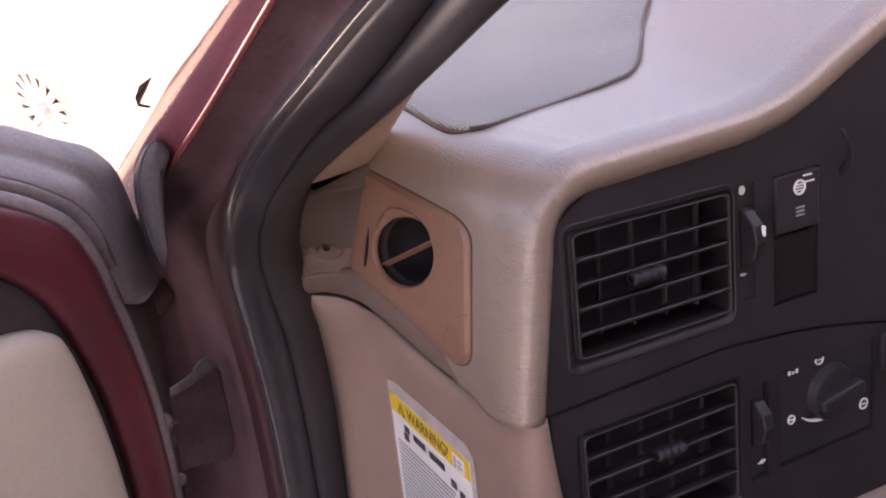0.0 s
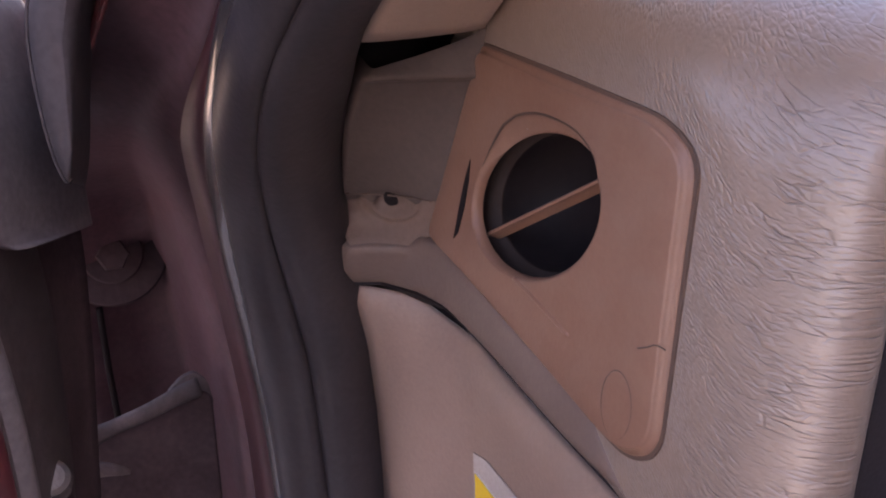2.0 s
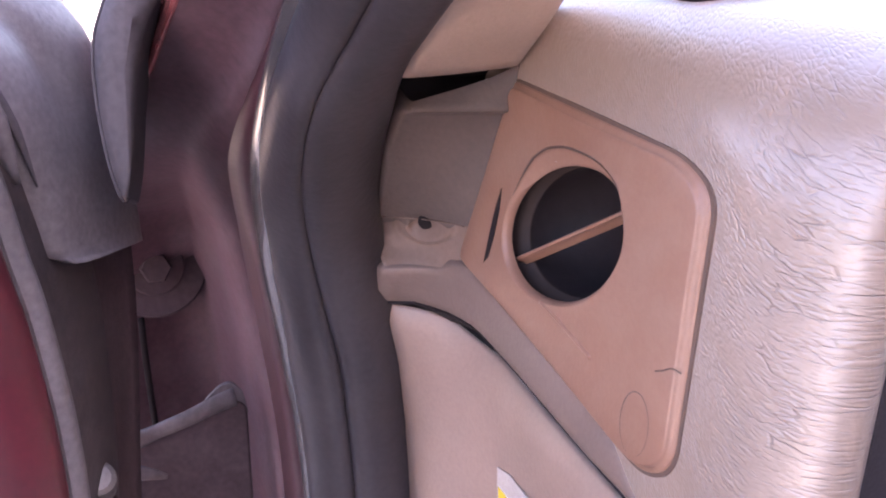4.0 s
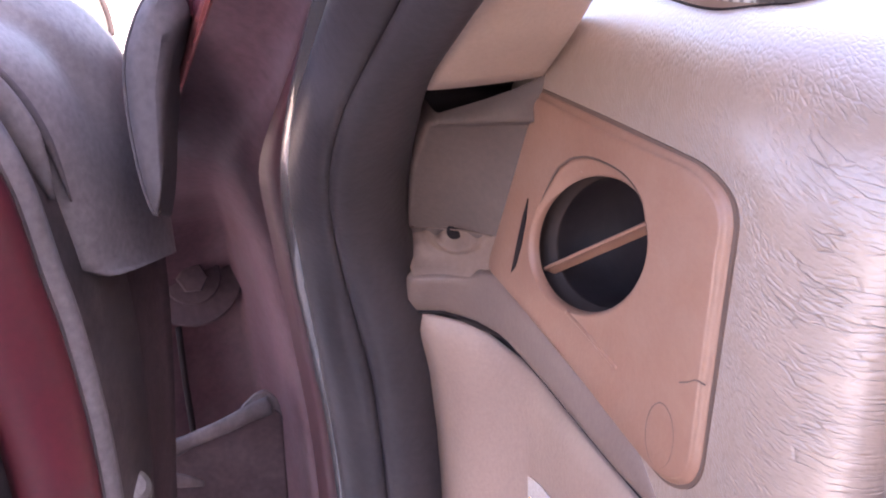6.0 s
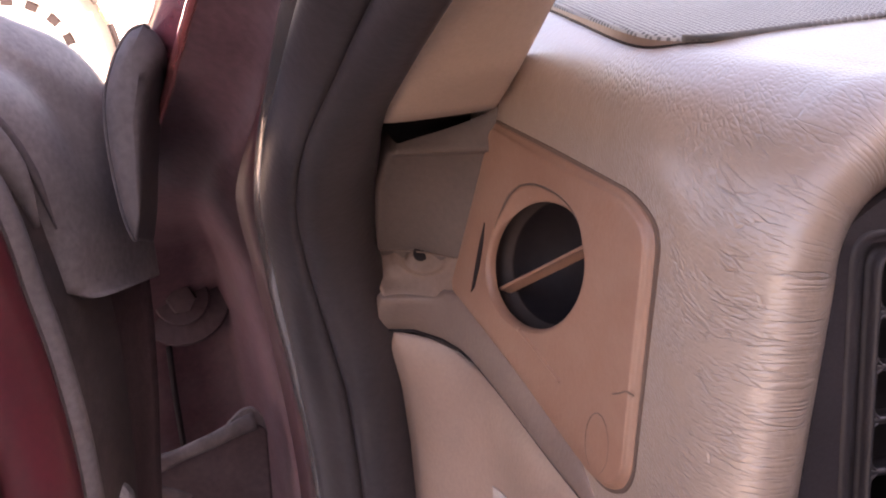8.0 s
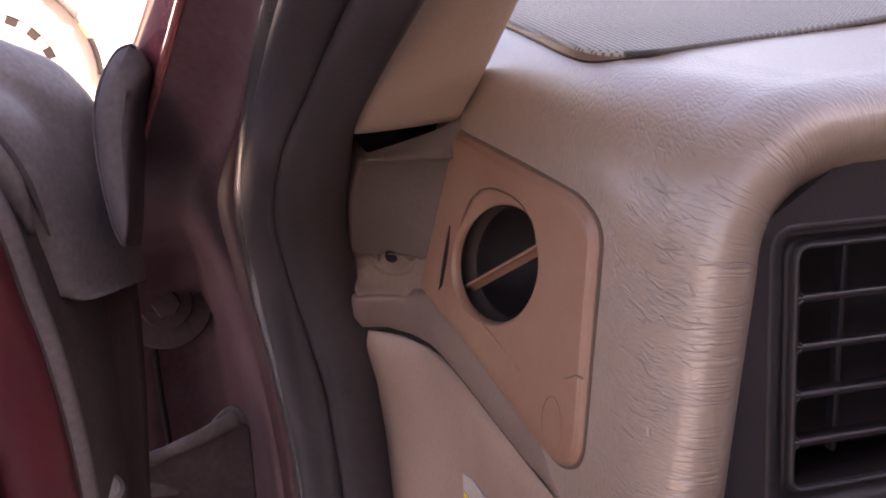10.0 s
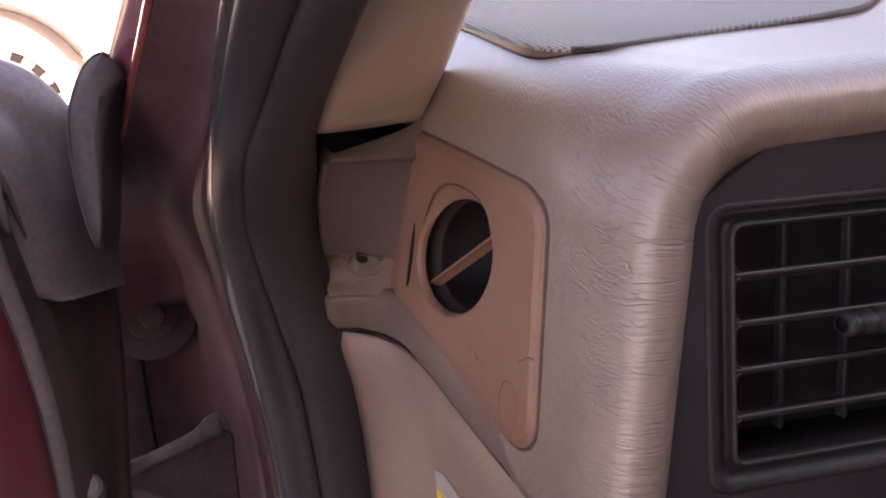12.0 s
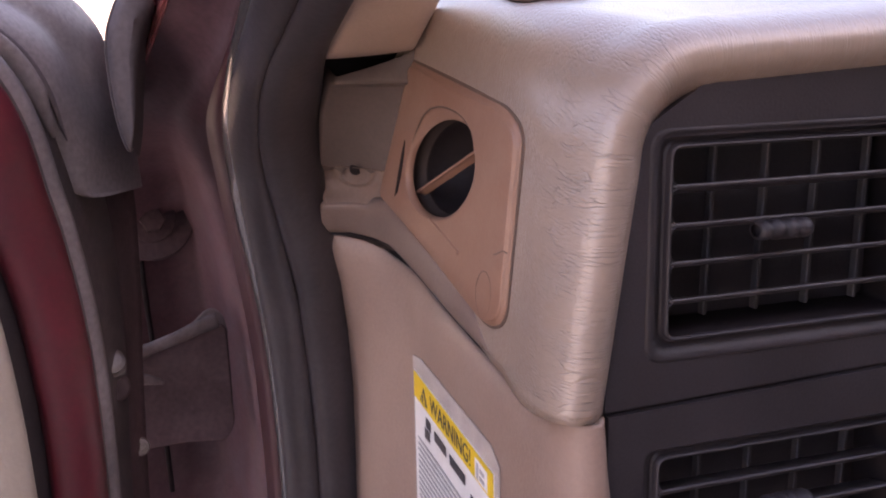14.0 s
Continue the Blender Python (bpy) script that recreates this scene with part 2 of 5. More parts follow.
WHITE_PAINT = material("white_car_paint", (0.72, 0.70, 0.68), 0.3, vary=0.04, coat=0.8)
ARCH_SHADE = material("arch_shade_grey", (0.05, 0.045, 0.043), 0.8, vary=0.2, scale=20, fine=200, bump=0.4)
# Tyre rubber paled in colour to imitate overexposed glare.
PALE = material("glare_pale_rubber", (0.5, 0.45, 0.41), 0.85, vary=0.1)
ALLOY = material("cast_alloy", (0.6, 0.59, 0.58), 0.35, metal=0.7, vary=0.06)
GROUND = material("pale_dusty_concrete", (0.44, 0.355, 0.30), 0.85, vary=0.16, scale=0.9, fine=60, bump=0.5, dirt=(0.30, 0.25, 0.22), dirt_amount=0.5)
PLASTER = material("blocker_plaster", (0.288, 0.240, 0.211), 0.9, vary=0.15, scale=1.2, fine=40, bump=0.4)
REAR_GREY = material("rear_blocker_grey", (0.24, 0.21, 0.19), 0.9, vary=0.08, scale=6, fine=300, bump=0.3)
LINING = material("grey_roof_lining", (0.42, 0.39, 0.36), 0.9, vary=0.08, scale=6, fine=300, bump=0.3)

# ---- building blocks ----
BASES = {}


def thing(name, base, label, category, group="", kind="", frame_of=None):
    """An empty at the thing's base, in the car's frame unless another is given."""
    ob = new(name)
    ob.empty_display_size = 0.05
    ob.matrix_world = (CAR if frame_of is None else frame_of) @ Matrix.Translation(base)
    BASES[ob] = Vector(base)
    return tagged(ob, label, category, group, kind)


def part(name, bm, mat, parent, label="", smooth=False):
    """Links a bmesh, drawn in the frame of the parent's car, as one mesh under the parent."""
    me = bpy.data.meshes.new(name)
    base = BASES[parent]
    for v in bm.verts:
        v.co -= base
    bmesh.ops.recalc_face_normals(bm, faces=bm.faces)
    bm.to_mesh(me)
    bm.free()
    if smooth:
        for p in me.polygons:
            p.use_smooth = True
    me.materials.append(mat)
    ob = new(name, me)
    ob.parent = parent
    BASES[ob] = base
    if label:
        ob["label"] = label
    return ob


def sheet(rows, thick=0.0, closed=False):
    """A surface through rows of points, made a shell when thick is given."""
    bm = bmesh.new()
    vs = [[bm.verts.new(p) for p in row] for row in rows]
    for a, b in zip(vs, vs[1:]):
        n = len(a)
        for i in range(n if closed else n - 1):
            bm.faces.new((a[i], a[(i + 1) % n], b[(i + 1) % n], b[i]))
    if thick:
        bmesh.ops.recalc_face_normals(bm, faces=bm.faces)
        bmesh.ops.solidify(bm, geom=bm.faces[:], thickness=thick)
    return bm


def spline(points, n):
    """n points along a smooth curve through the given ones (Catmull-Rom)."""
    pts = [Vector(p) for p in points]
    pts = [2 * pts[0] - pts[1]] + pts + [2 * pts[-1] - pts[-2]]
    out, spans = [], len(pts) - 3
    for k in range(n):
        u = k / (n - 1) * spans
        i = min(int(u), spans - 1)
        f = u - i
        a, b, c, d = pts[i:i + 4]
        out.append(0.5 * ((2 * b) + (c - a) * f + (2 * a - 5 * b + 4 * c - d) * f * f + (3 * b - a - 3 * c + d) * f ** 3))
    return out


def tube(points, radius, sides=16, flat=1.0, across=Vector((1, -0.17, 0)), ends=True):
    """A round bar along points; radius may be a list. flat squeezes it along the line of sight."""
    bm = bmesh.new()
    pts = [Vector(p) for p in points]
    rings = []
    for i, p in enumerate(pts):
        t = (pts[min(i + 1, len(pts) - 1)] - pts[max(i - 1, 0)]).normalized()
        u = (across - t * across.dot(t)).normalized()
        w = t.cross(u)
        r = radius[i] if isinstance(radius, (list, tuple)) else radius
        rings.append([bm.verts.new(p + r * (math.cos(a) * u + flat * math.sin(a) * w)) for a in [2 * math.pi * k / sides for k in range(sides)]])
    for a, b in zip(rings, rings[1:]):
        for k in range(sides):
            bm.faces.new((a[k], a[(k + 1) % sides], b[(k + 1) % sides], b[k]))
    if ends:
        bm.faces.new(rings[0])
        bm.faces.new(rings[-1])
    return bm


def block(x0, x1, y0, y1, z0, z1, bevel=0.0, seg=2):
    bm = bmesh.new()
    bmesh.ops.create_cube(bm, size=1.0)
    for v in bm.verts:
        v.co = Vector(((x0 + x1) / 2 + v.co.x * (x1 - x0), (y0 + y1) / 2 + v.co.y * (y1 - y0), (z0 + z1) / 2 + v.co.z * (z1 - z0)))
    if bevel:
        bmesh.ops.bevel(bm, geom=bm.edges[:], offset=bevel, segments=seg, profile=0.5, affect="EDGES")
    return bm


def slab(outline, push, bevel=0.0):
    """A plate: an outline and the vector by which it is thick."""
    bm = bmesh.new()
    a = [bm.verts.new(p) for p in outline]
    b = [bm.verts.new(Vector(p) + Vector(push)) for p in outline]
    n = len(a)
    top = bm.faces.new(a)
    bm.faces.new(b[::-1])
    for i in range(n):
        bm.faces.new((a[i], b[i], b[(i + 1) % n], a[(i + 1) % n]))
    if bevel:
        bmesh.ops.recalc_face_normals(bm, faces=bm.faces)
        rim = [e for e in bm.edges if all(v in b for v in e.verts)]
        bmesh.ops.bevel(bm, geom=rim, offset=bevel, segments=2, profile=0.5, affect="EDGES")
    return bm


def rounded(points, r, seg=6):
    """A polygon (2D) with its corners rounded."""
    out, n = [], len(points)
    for i in range(n):
        p, a, b = Vector(points[i]), Vector(points[i - 1]), Vector(points[(i + 1) % n])
        ri = r[i] if isinstance(r, (list, tuple)) else r
        if ri <= 0:
            out.append(p)
            continue
        u, v = (a - p).normalized(), (b - p).normalized()
        s, e = p + u * ri, p + v * ri
        for k in range(seg + 1):
            f = k / seg
            out.append((1 - f) ** 2 * s + 2 * f * (1 - f) * p + f * f * e)
    return out


def lerp(a, b, f):
    return a + (b - a) * f


def table(x, xs, ys):
    return float(np.interp(x, xs, ys))


# ---- surfaces of the dashboard ----
def side_x(y, z):
    return -0.055 - 0.148 * (y - 0.046) + 0.078 * (z - 1.214)


def on_side(y, z, off=0.0):
    return Vector((side_x(y, z) - off, y, z))


RIM_X = (-0.06, 0.03, 0.15, 0.191, 0.226, 0.24, 0.294, 0.36, 0.45, 0.60, 0.9)
RIM_Z = (1.2245, 1.2265, 1.233, 1.241, 1.255, 1.263, 1.290, 1.315, 1.330, 1.335, 1.335)


def rim_z(x):
    return table(x, RIM_X, RIM_Z)


def top_z(x, y):
    return 1.266 + 0.20 * (y - 0.08) + 0.05 * (x + 0.03) + max(0.0, rim_z(x) - 1.233)


def left_rim_x(z):
    return table(z, (1.07, 1.10, 1.15, 1.19, 1.21, 1.23), (-0.032, -0.0275, -0.0205, -0.0145, -0.0125, -0.012))


def bottom_z(y):
    return table(y, (-0.02, 0.022, 0.039, 0.062, 0.078, 0.101, 0.146, 0.179, 0.193, 0.257, 0.34), (1.0795, 1.0812, 1.0856, 1.0912, 1.0985, 1.1061, 1.1193, 1.1280, 1.1300, 1.1280, 1.1130))


def knee_top(y):
    return table(y, (-0.02, 0.022, 0.039, 0.058, 0.092, 0.131, 0.165, 0.184, 0.198), (1.0750, 1.0722, 1.0718, 1.0738, 1.0779, 1.0850, 1.0918, 1.0964, 1.1004))


# ---- the dashboard ----
dash = thing("dashboard", (0.1, 0.1, 1.07), "beige padded vinyl dashboard with a dark charcoal fascia", "dashboard")

# padding: a roll round the fascia's rim that runs on into the side and the top
EDGE_R, FAR_R = 0.030, 0.043
roll = [(p.x, p.y) for p in spline([(-0.006, 0.015, 0), (-0.0020, 0.0060, 0), (0.0020, 0.0005, 0), (0.0070, -0.0048, 0), (0.0120, -0.0074, 0), (0.0170, -0.0074, 0), (0.0220, -0.0050, 0), (0.0262, -0.0003, 0)], 14)]
depths = [0.012, 0.018, 0.026, 0.034, 0.044, 0.062, 0.082, 0.105, 0.13, 0.16, 0.20, 0.25, 0.31, 0.40, 0.52]
columns = []
NS, NC, NT = 26, 14, 46


def fold_y(z):
    return 0.1685 + (1.228 - z) * 0.486


def far_point(kind, f, y):
    """kind side: f from the bottom to the start of the corner; corner: f over the rounded edge; top: f = x."""
    cx = side_x(y, 1.21) + FAR_R
    cz = top_z(cx, y) - FAR_R
    if kind == "side":
        z = lerp(bottom_z(y), cz, f)
        return Vector((side_x(y, z), y, z))
    if kind == "corner":
        a = f * math.pi / 2
        start = side_x(y, cz)
        return Vector((cx - (cx - start) * math.cos(a), y, cz + FAR_R * math.sin(a)))
    return Vector((lerp(cx, f, min(1.0, (f - -0.02) / 0.12)) if f < 0.10 else f, y, top_z(f, y)))


for kind, count in (("side", NS), ("corner", NC), ("top", NT)):
    for k in range(count):
        f = k / (count - 1)
        if kind == "side":
            z = lerp(1.0785, 1.197, f)
            rim, out = Vector((left_rim_x(z), 0, z)), Vector((-1, 0, 0))
            end, u = 0.335, f
        elif kind == "corner":
            if k == 0:
                continue
            a = f * math.pi / 2
            c = Vector((left_rim_x(1.197) + EDGE_R, 0, 1.2255 - EDGE_R))
            rim, out = c + EDGE_R * Vector((-math.cos(a), 0, math.sin(a))), Vector((-math.cos(a), 0, math.sin(a)))
            end, u = lerp(0.335, 0.52, f), f
        else:
            if k == 0:
                continue
            x = lerp(left_rim_x(1.197) + EDGE_R, 0.85, f ** 1.35)
            slope = (rim_z(x + 0.01) - rim_z(x - 0.01)) / 0.02
            rim, out = Vector((x, 0, rim_z(x))), Vector((-slope, 0, 1)).normalized()
            end, u = 0.52, x
        col = [rim + out * a + Vector((0, b, 0)) for a, b in roll]
        for d in depths:
            y = 0.012 + (end - 0.012) * (d - 0.012) / 0.508
            g = far_point(kind, u, y)
            w = min(1.0, max(0.0, (y - 0.002) / (0.046 if kind == "side" else 0.046 + 0.030 * f if kind == "corner" else 0.076)))
            w = w * w * (3 - 2 * w)
            col.append((rim + out * lerp(0.0305, 0.040, w) + Vector((0, y, 0))).lerp(g, w))
        columns.append(col)


def in_outlet(v):
    """Whether a point of the side lies where the demister outlet goes through."""
    return v.x < -0.03 and ((v.y - 0.1215) / 0.046) ** 2 + ((v.z - 1.1795 + 0.25 * (v.y - 0.1215)) / 0.0275) ** 2 < 1


def in_cover(v):
    """Whether a point of the top lies well under the speaker cover."""
    return v.z > 1.25 and 0.105 + max(0.0, v.x - 0.13) * 0.95 < v.y < 0.44 and -0.03 < v.x < 0.30


padding = sheet(columns)
bmesh.ops.delete(padding, geom=[f for f in padding.faces if any(in_outlet(v.co) for v in f.verts) or all(in_cover(v.co) for v in f.verts)], context="FACES")
bmesh.ops.recalc_face_normals(padding, faces=padding.faces)
bmesh.ops.solidify(padding, geom=padding.faces[:], thickness=0.003)
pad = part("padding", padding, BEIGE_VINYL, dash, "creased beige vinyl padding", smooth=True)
along = pad.data.attributes.new("crease", "FLOAT_VECTOR", "POINT")
corner, bend = Vector((0.022, 0, 1.192)), 0.05
for v, slot in zip(pad.data.vertices, along.data):
    q = v.co + BASES[pad] - corner
    if q.z <= 0:
        u = q.z
    elif q.x >= 0:
        u = q.x + bend * math.pi / 2
    else:
        u = bend * math.atan2(q.z, -q.x)
    back = (v.co + BASES[pad]).y
    flat = max(0.0, min(1.0, math.atan2(q.z, max(0.001, 0.03 - q.x)) / (math.pi / 2))) if q.z > 0 else 0.0
    slant = max(0.0, back - 0.008)
    slot.vector = (u - (0.25 * slant + 9.0 * slant * slant) * (1 - flat), back, flat)


def patch_ring(loops):
    """Joins loops of equal count into a surface."""
    return sheet([loop + loop[:1] for loop in loops])


# end panel with the round demister outlet
OUTLINE = [(0.1675, 1.2350), (0.0530, 1.2156), (0.0404, 1.2055), (0.0440, 1.1150), (0.0560, 1.1065), (0.0690, 1.1095), (0.2040, 1.1520)]
SOFT = [0.004, 0.012, 0.008, 0.008, 0.010, 0.008, 0.006]
HOLE_C, HOLE_A, HOLE_B, HOLE_T = Vector((0.1212, 1.1786)), 0.0413, 0.0259, radians(-15)


def outline_at(points, center, angle):
    d = Vector((math.cos(angle), math.sin(angle)))
    best = None
    for a, b in zip(points, points[1:] + points[:1]):
        e = b - a
        den = d.x * e.y - d.y * e.x
        if abs(den) < 1e-12:
            continue
        s = ((a.x - center.x) * e.y - (a.y - center.y) * e.x) / den
        q = ((a.x - center.x) * d.y - (a.y - center.y) * d.x) / den
        if s > 0 and -1e-6 <= q <= 1 + 1e-6 and (best is None or s < best):
            best = s
    return center + d * best


def ellipse_at(angle, grow=0.0):
    a = angle - HOLE_T
    r = 1 / math.sqrt((math.cos(a) / (HOLE_A + grow)) ** 2 + (math.sin(a) / (HOLE_B + grow)) ** 2)
    return HOLE_C + r * Vector((math.cos(angle), math.sin(angle)))


poly = rounded(OUTLINE, SOFT)
angles = sorted({round(math.atan2(p.y - HOLE_C.y, p.x - HOLE_C.x), 5) for p in poly} | {round(-math.pi + 2 * math.pi * k / 90, 5) for k in range(90)})
outer = [outline_at(poly, HOLE_C, a) for a in angles]


def hole_ring(grow, off, inward):
    return [on_side(ellipse_at(a, grow).x, ellipse_at(a, grow).y, off) + Vector((inward, 0.12 * inward, 0)) for a in angles]


def flare(a):
    """How far the moulded recess over the outlet reaches beyond its rim."""
    return table(math.degrees(a), (8, 22, 36, 52, 68, 87, 110, 129, 145, 158), (0.0, 0.0012, 0.0035, 0.0064, 0.0072, 0.0064, 0.0047, 0.0040, 0.0028, 0.0))


def flare_ring(out, f, off, dip=0.0):
    """Over the outlet: f from the hole to the crest of the recess."""
    loop = []
    for a in angles:
        p = ellipse_at(a, out + flare(a) * f)
        loop.append(on_side(p.x, p.y, off - dip * min(1.0, flare(a) / 0.004)))
    return loop


def from_flare(f, off, pull=0.0):
    loop = []
    for a, o in zip(angles, outer):
        h = ellipse_at(a, 0.0012 + flare(a) * 1.12)
        p = h.lerp(o + (HOLE_C - o).normalized() * pull, f)
        loop.append(on_side(p.x, p.y, off))
    return loop


panel = part("end_panel", patch_ring([hole_ring(0.0, 0.0, 0.0008), flare_ring(0.0, 0, 0.0010, 0.0016), flare_ring(0.0003, 0.02, 0.0022, 0.0030), flare_ring(0.0008, 0.10, 0.0028, 0.0034), flare_ring(0.0009, 0.80, 0.0030, 0.0016), flare_ring(0.0010, 0.92, 0.0030, 0.0012), flare_ring(0.0011, 1.0, 0.0034, 0.0002), from_flare(0.02, 0.0034), from_flare(0.12, 0.0032), from_flare(0.6, 0.0033),
             from_flare(1, 0.0035, 0.0040), from_flare(1, 0.0033, 0.0034), from_flare(1, 0.0027, 0.0029), from_flare(1, 0.0018, 0.0025), from_flare(1, 0.0014, 0.0010), from_flare(1, 0.0010, 0.0003), from_flare(1, -0.002)]), TAN, dash, "tan plastic end panel", smooth=True)
part("panel_gap", patch_ring([from_flare(1, 0.0006, 0.002), from_flare(1, 0.0007, -0.0013), from_flare(1, -0.001, -0.0015)]), TAN_EDGE, panel)
part("outlet_throat", patch_ring([hole_ring(0.0002, 0.0, 0.0006), hole_ring(0.0006, 0.0, 0.0016), hole_ring(0.0040, 0.0, 0.0024), hole_ring(0.0036, 0.0, 0.0075), hole_ring(-0.0004, 0.0, 0.0080), hole_ring(-0.0006, 0.0, 0.0095)]), THROAT, panel, "brown throat darkened in colour for its shade", smooth=True)
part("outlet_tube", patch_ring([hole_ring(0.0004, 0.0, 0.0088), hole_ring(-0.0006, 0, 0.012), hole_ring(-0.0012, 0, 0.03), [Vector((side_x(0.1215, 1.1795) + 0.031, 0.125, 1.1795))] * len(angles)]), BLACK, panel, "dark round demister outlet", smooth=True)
bar = [on_side(lerp(0.1632, 0.0795, k / 8), lerp(1.1583, 1.1962, k / 8), lerp(-0.0035, -0.0025, k / 8)) for k in range(9)]
part("outlet_bar", sheet([[p + Vector(o) for o in ((0.004, 0, 0.0012), (0.0002, -0.0002, 0.0019), (-0.0004, -0.0002, 0.0014), (-0.0002, 0, 0.0002), (0.0012, 0.0004, -0.0004), (0.0040, 0.0012, -0.0026), (0.006, 0.001, -0.0010))] for p in bar], closed=True), TAN, panel, "tan bar across the outlet")


def score(points, r=0.0006, off=0.0034, n=24):
    fade = [r * min(1.0, 0.15 + 6 * k / (n - 1), 0.15 + 6 * (n - 1 - k) / (n - 1)) for k in range(n)] if r > 0.001 else r
    return tube([on_side(y, z, off) for y, z, *_ in [(p.x, p.y) for p in spline([(a, b, 0) for a, b in points], n)]], fade, 6 if r < 0.001 else 12, across=Vector((0, 0, 1)))


# A dark line stands for the shade at the recess's step.
part("recess_shade_line", tube([on_side(p.x, p.y, 0.0034) for p in [ellipse_at(radians(d), 0.0010 + flare(radians(d))) for d in range(16, 150, 4)]], [0.00055 * min(1.0, 0.2 + k / 8, 0.2 + (33 - k) / 14) for k in range(34)], 8, across=Vector((1, 0, 0))), TAN_EDGE, panel, "dark line for the shade along the moulded recess edge", smooth=True)
part("moulded_line", score([(0.1290, 1.1502), (0.1210, 1.1480), (0.1139, 1.1458), (0.1030, 1.1422), (0.0918, 1.1385)], 0.0010, 0.0029), TAN, panel, smooth=True)
part("knockout_mark", score([(0.0630 + 0.0078 * math.cos(a), 1.1238 + 0.0115 * math.sin(a)) for a in [2 * math.pi * k / 24 for k in range(25)]], 0.0002, off=0.0033, n=60), GREIGE, panel, "faint oval knockout line")
part("crack", score([(0.0425, 1.1488), (0.0470, 1.1489), (0.0510, 1.1470), (0.0550, 1.1455)], 0.0003), TAN_EDGE, panel, "short crack from the edge")
part("slot", slab([on_side(y, z, 0.0022) for y, z in [(0.1660, 1.1900), (0.1695, 1.1820), (0.1730, 1.1700), (0.1765, 1.1560), (0.1730, 1.1590), (0.1690, 1.1700), (0.1665, 1.1810)]], (-0.0014, 0, 0)), BLACK, panel, "narrow dark slot")

# speaker cover on the top of the dashboard
LID = [(-0.042, 0.150), (-0.0375, 0.098), (-0.026, 0.082), (-0.008, 0.079), (0.030, 0.085), (0.108, 0.099), (0.145, 0.115), (0.200, 0.173), (0.262, 0.25), (0.30, 0.45), (-0.02, 0.45), (-0.045, 0.25)]
lid2 = [Vector((p.x, p.y)) for p in spline([(x, y, 0) for x, y in LID + LID[:1]], 91)][:-1]
lid_c = Vector((0.10, 0.24))


def pad_z(x, y):
    """Height of the padding, with its rounded edge towards the door."""
    cx = side_x(y, 1.21) + FAR_R
    return top_z(x, y) if x > cx else top_z(cx, y) - FAR_R + math.sqrt(max(0.0, FAR_R ** 2 - (cx - x) ** 2))


def lid_ring(grow, up, height=top_z):
    loop = []
    for p in lid2:
        q = p + (p - lid_c).normalized() * grow
        loop.append(Vector((q.x, q.y, height(q.x, q.y) + up)))
    return loop


def lid_fill(f, up):
    return [Vector((q.x, q.y, top_z(q.x, q.y) + up)) for q in [lid_c.lerp(p, f) for p in lid2]]


cover = part("speaker_cover", patch_ring([lid_ring(0.0, 0.000), lid_ring(-0.0006, 0.0014), lid_ring(-0.0025, 0.0022)] + [lid_fill(f, 0.0026) for f in (0.93, 0.8, 0.65, 0.5, 0.35, 0.2, 0.08, 0.001)]), CLOTH, dash, "grey mesh speaker cover", smooth=True)
part("cover_skirt", patch_ring([lid_ring(0.0006, -0.002, pad_z), lid_ring(0.0002, 0.0006)]), SILL, cover, "brown skirt under the cover", smooth=True)
part("cover_gap", patch_ring([lid_ring(-0.002, 0.0008, pad_z), lid_ring(0.0007, 0.0005, pad_z), lid_ring(0.0010, -0.002, pad_z)]), BLACK, cover)
braid = [Vector((q.x, q.y, top_z(q.x, q.y) + 0.0015)) for q in spline([(x, y, 0) for x, y in LID[2:10]], 331)]
part("cover_piping", tube(braid, [0.0018 if k % 2 else 0.0005 for k in range(331)], 8, across=Vector((0, 0, 1))), BRAID, cover, "dark grey braided piping")

# fascia: upper and lower panels
SEAM = ((-0.06, 1.0785), (0.13, 1.0850), (0.20, 1.078), (0.24, 1.072), (0.31, 1.056), (0.9, 1.03))


def seam_z(x):
    return table(x, [p[0] for p in SEAM], [p[1] for p in SEAM])


def fascia_plate(lo, hi, holes, x0, x1, y=0.0, thick=0.02):
    """A plate between two height curves with rectangular holes, as a grid of cells."""
    xs = sorted({x0, x1, *[v for h in holes for v in h[:2]], *[lerp(x0, x1, k / 40) for k in range(41)]})
    bm = bmesh.new()
    levels = sorted({v for h in holes for v in h[2:]})

    def zs(x):
        return [lo(x), *levels, hi(x)]

    grid = [[bm.verts.new((x, y, z)) for z in zs(x)] for x in xs]
    for i in range(len(xs) - 1):
        for j in range(len(levels) + 1):
            xc = (xs[i] + xs[i + 1]) / 2
            zc = (zs(xc)[j] + zs(xc)[j + 1]) / 2
            if any(h[0] < xc < h[1] and h[2] < zc < h[3] for h in holes):
                continue
            bm.faces.new((grid[i][j], grid[i + 1][j], grid[i + 1][j + 1], grid[i][j + 1]))
    bmesh.ops.recalc_face_normals(bm, faces=bm.faces)
    out = bmesh.ops.extrude_face_region(bm, geom=bm.faces[:])
    for v in out["geom"]:
        if isinstance(v, bmesh.types.BMVert):
            v.co.y += thick
    return bm


V1 = (-0.0095, 0.1370, 1.1030, 1.2055)
V2 = (-0.0115, 0.1400, 0.9465, 1.0575)
part("upper_fascia", fascia_plate(seam_z, lambda x: rim_z(x) + 0.010 if x > 0.016 else 1.1975 + math.sqrt(max(0.0, 0.030 ** 2 - (x - 0.016) ** 2)), [V1, (0.1435, 0.1585, 1.1150, 1.2055), (0.1765, 0.2225, 1.1030, 1.2055)], -0.0315, 0.85), CHARCOAL, dash, "charcoal upper fascia")
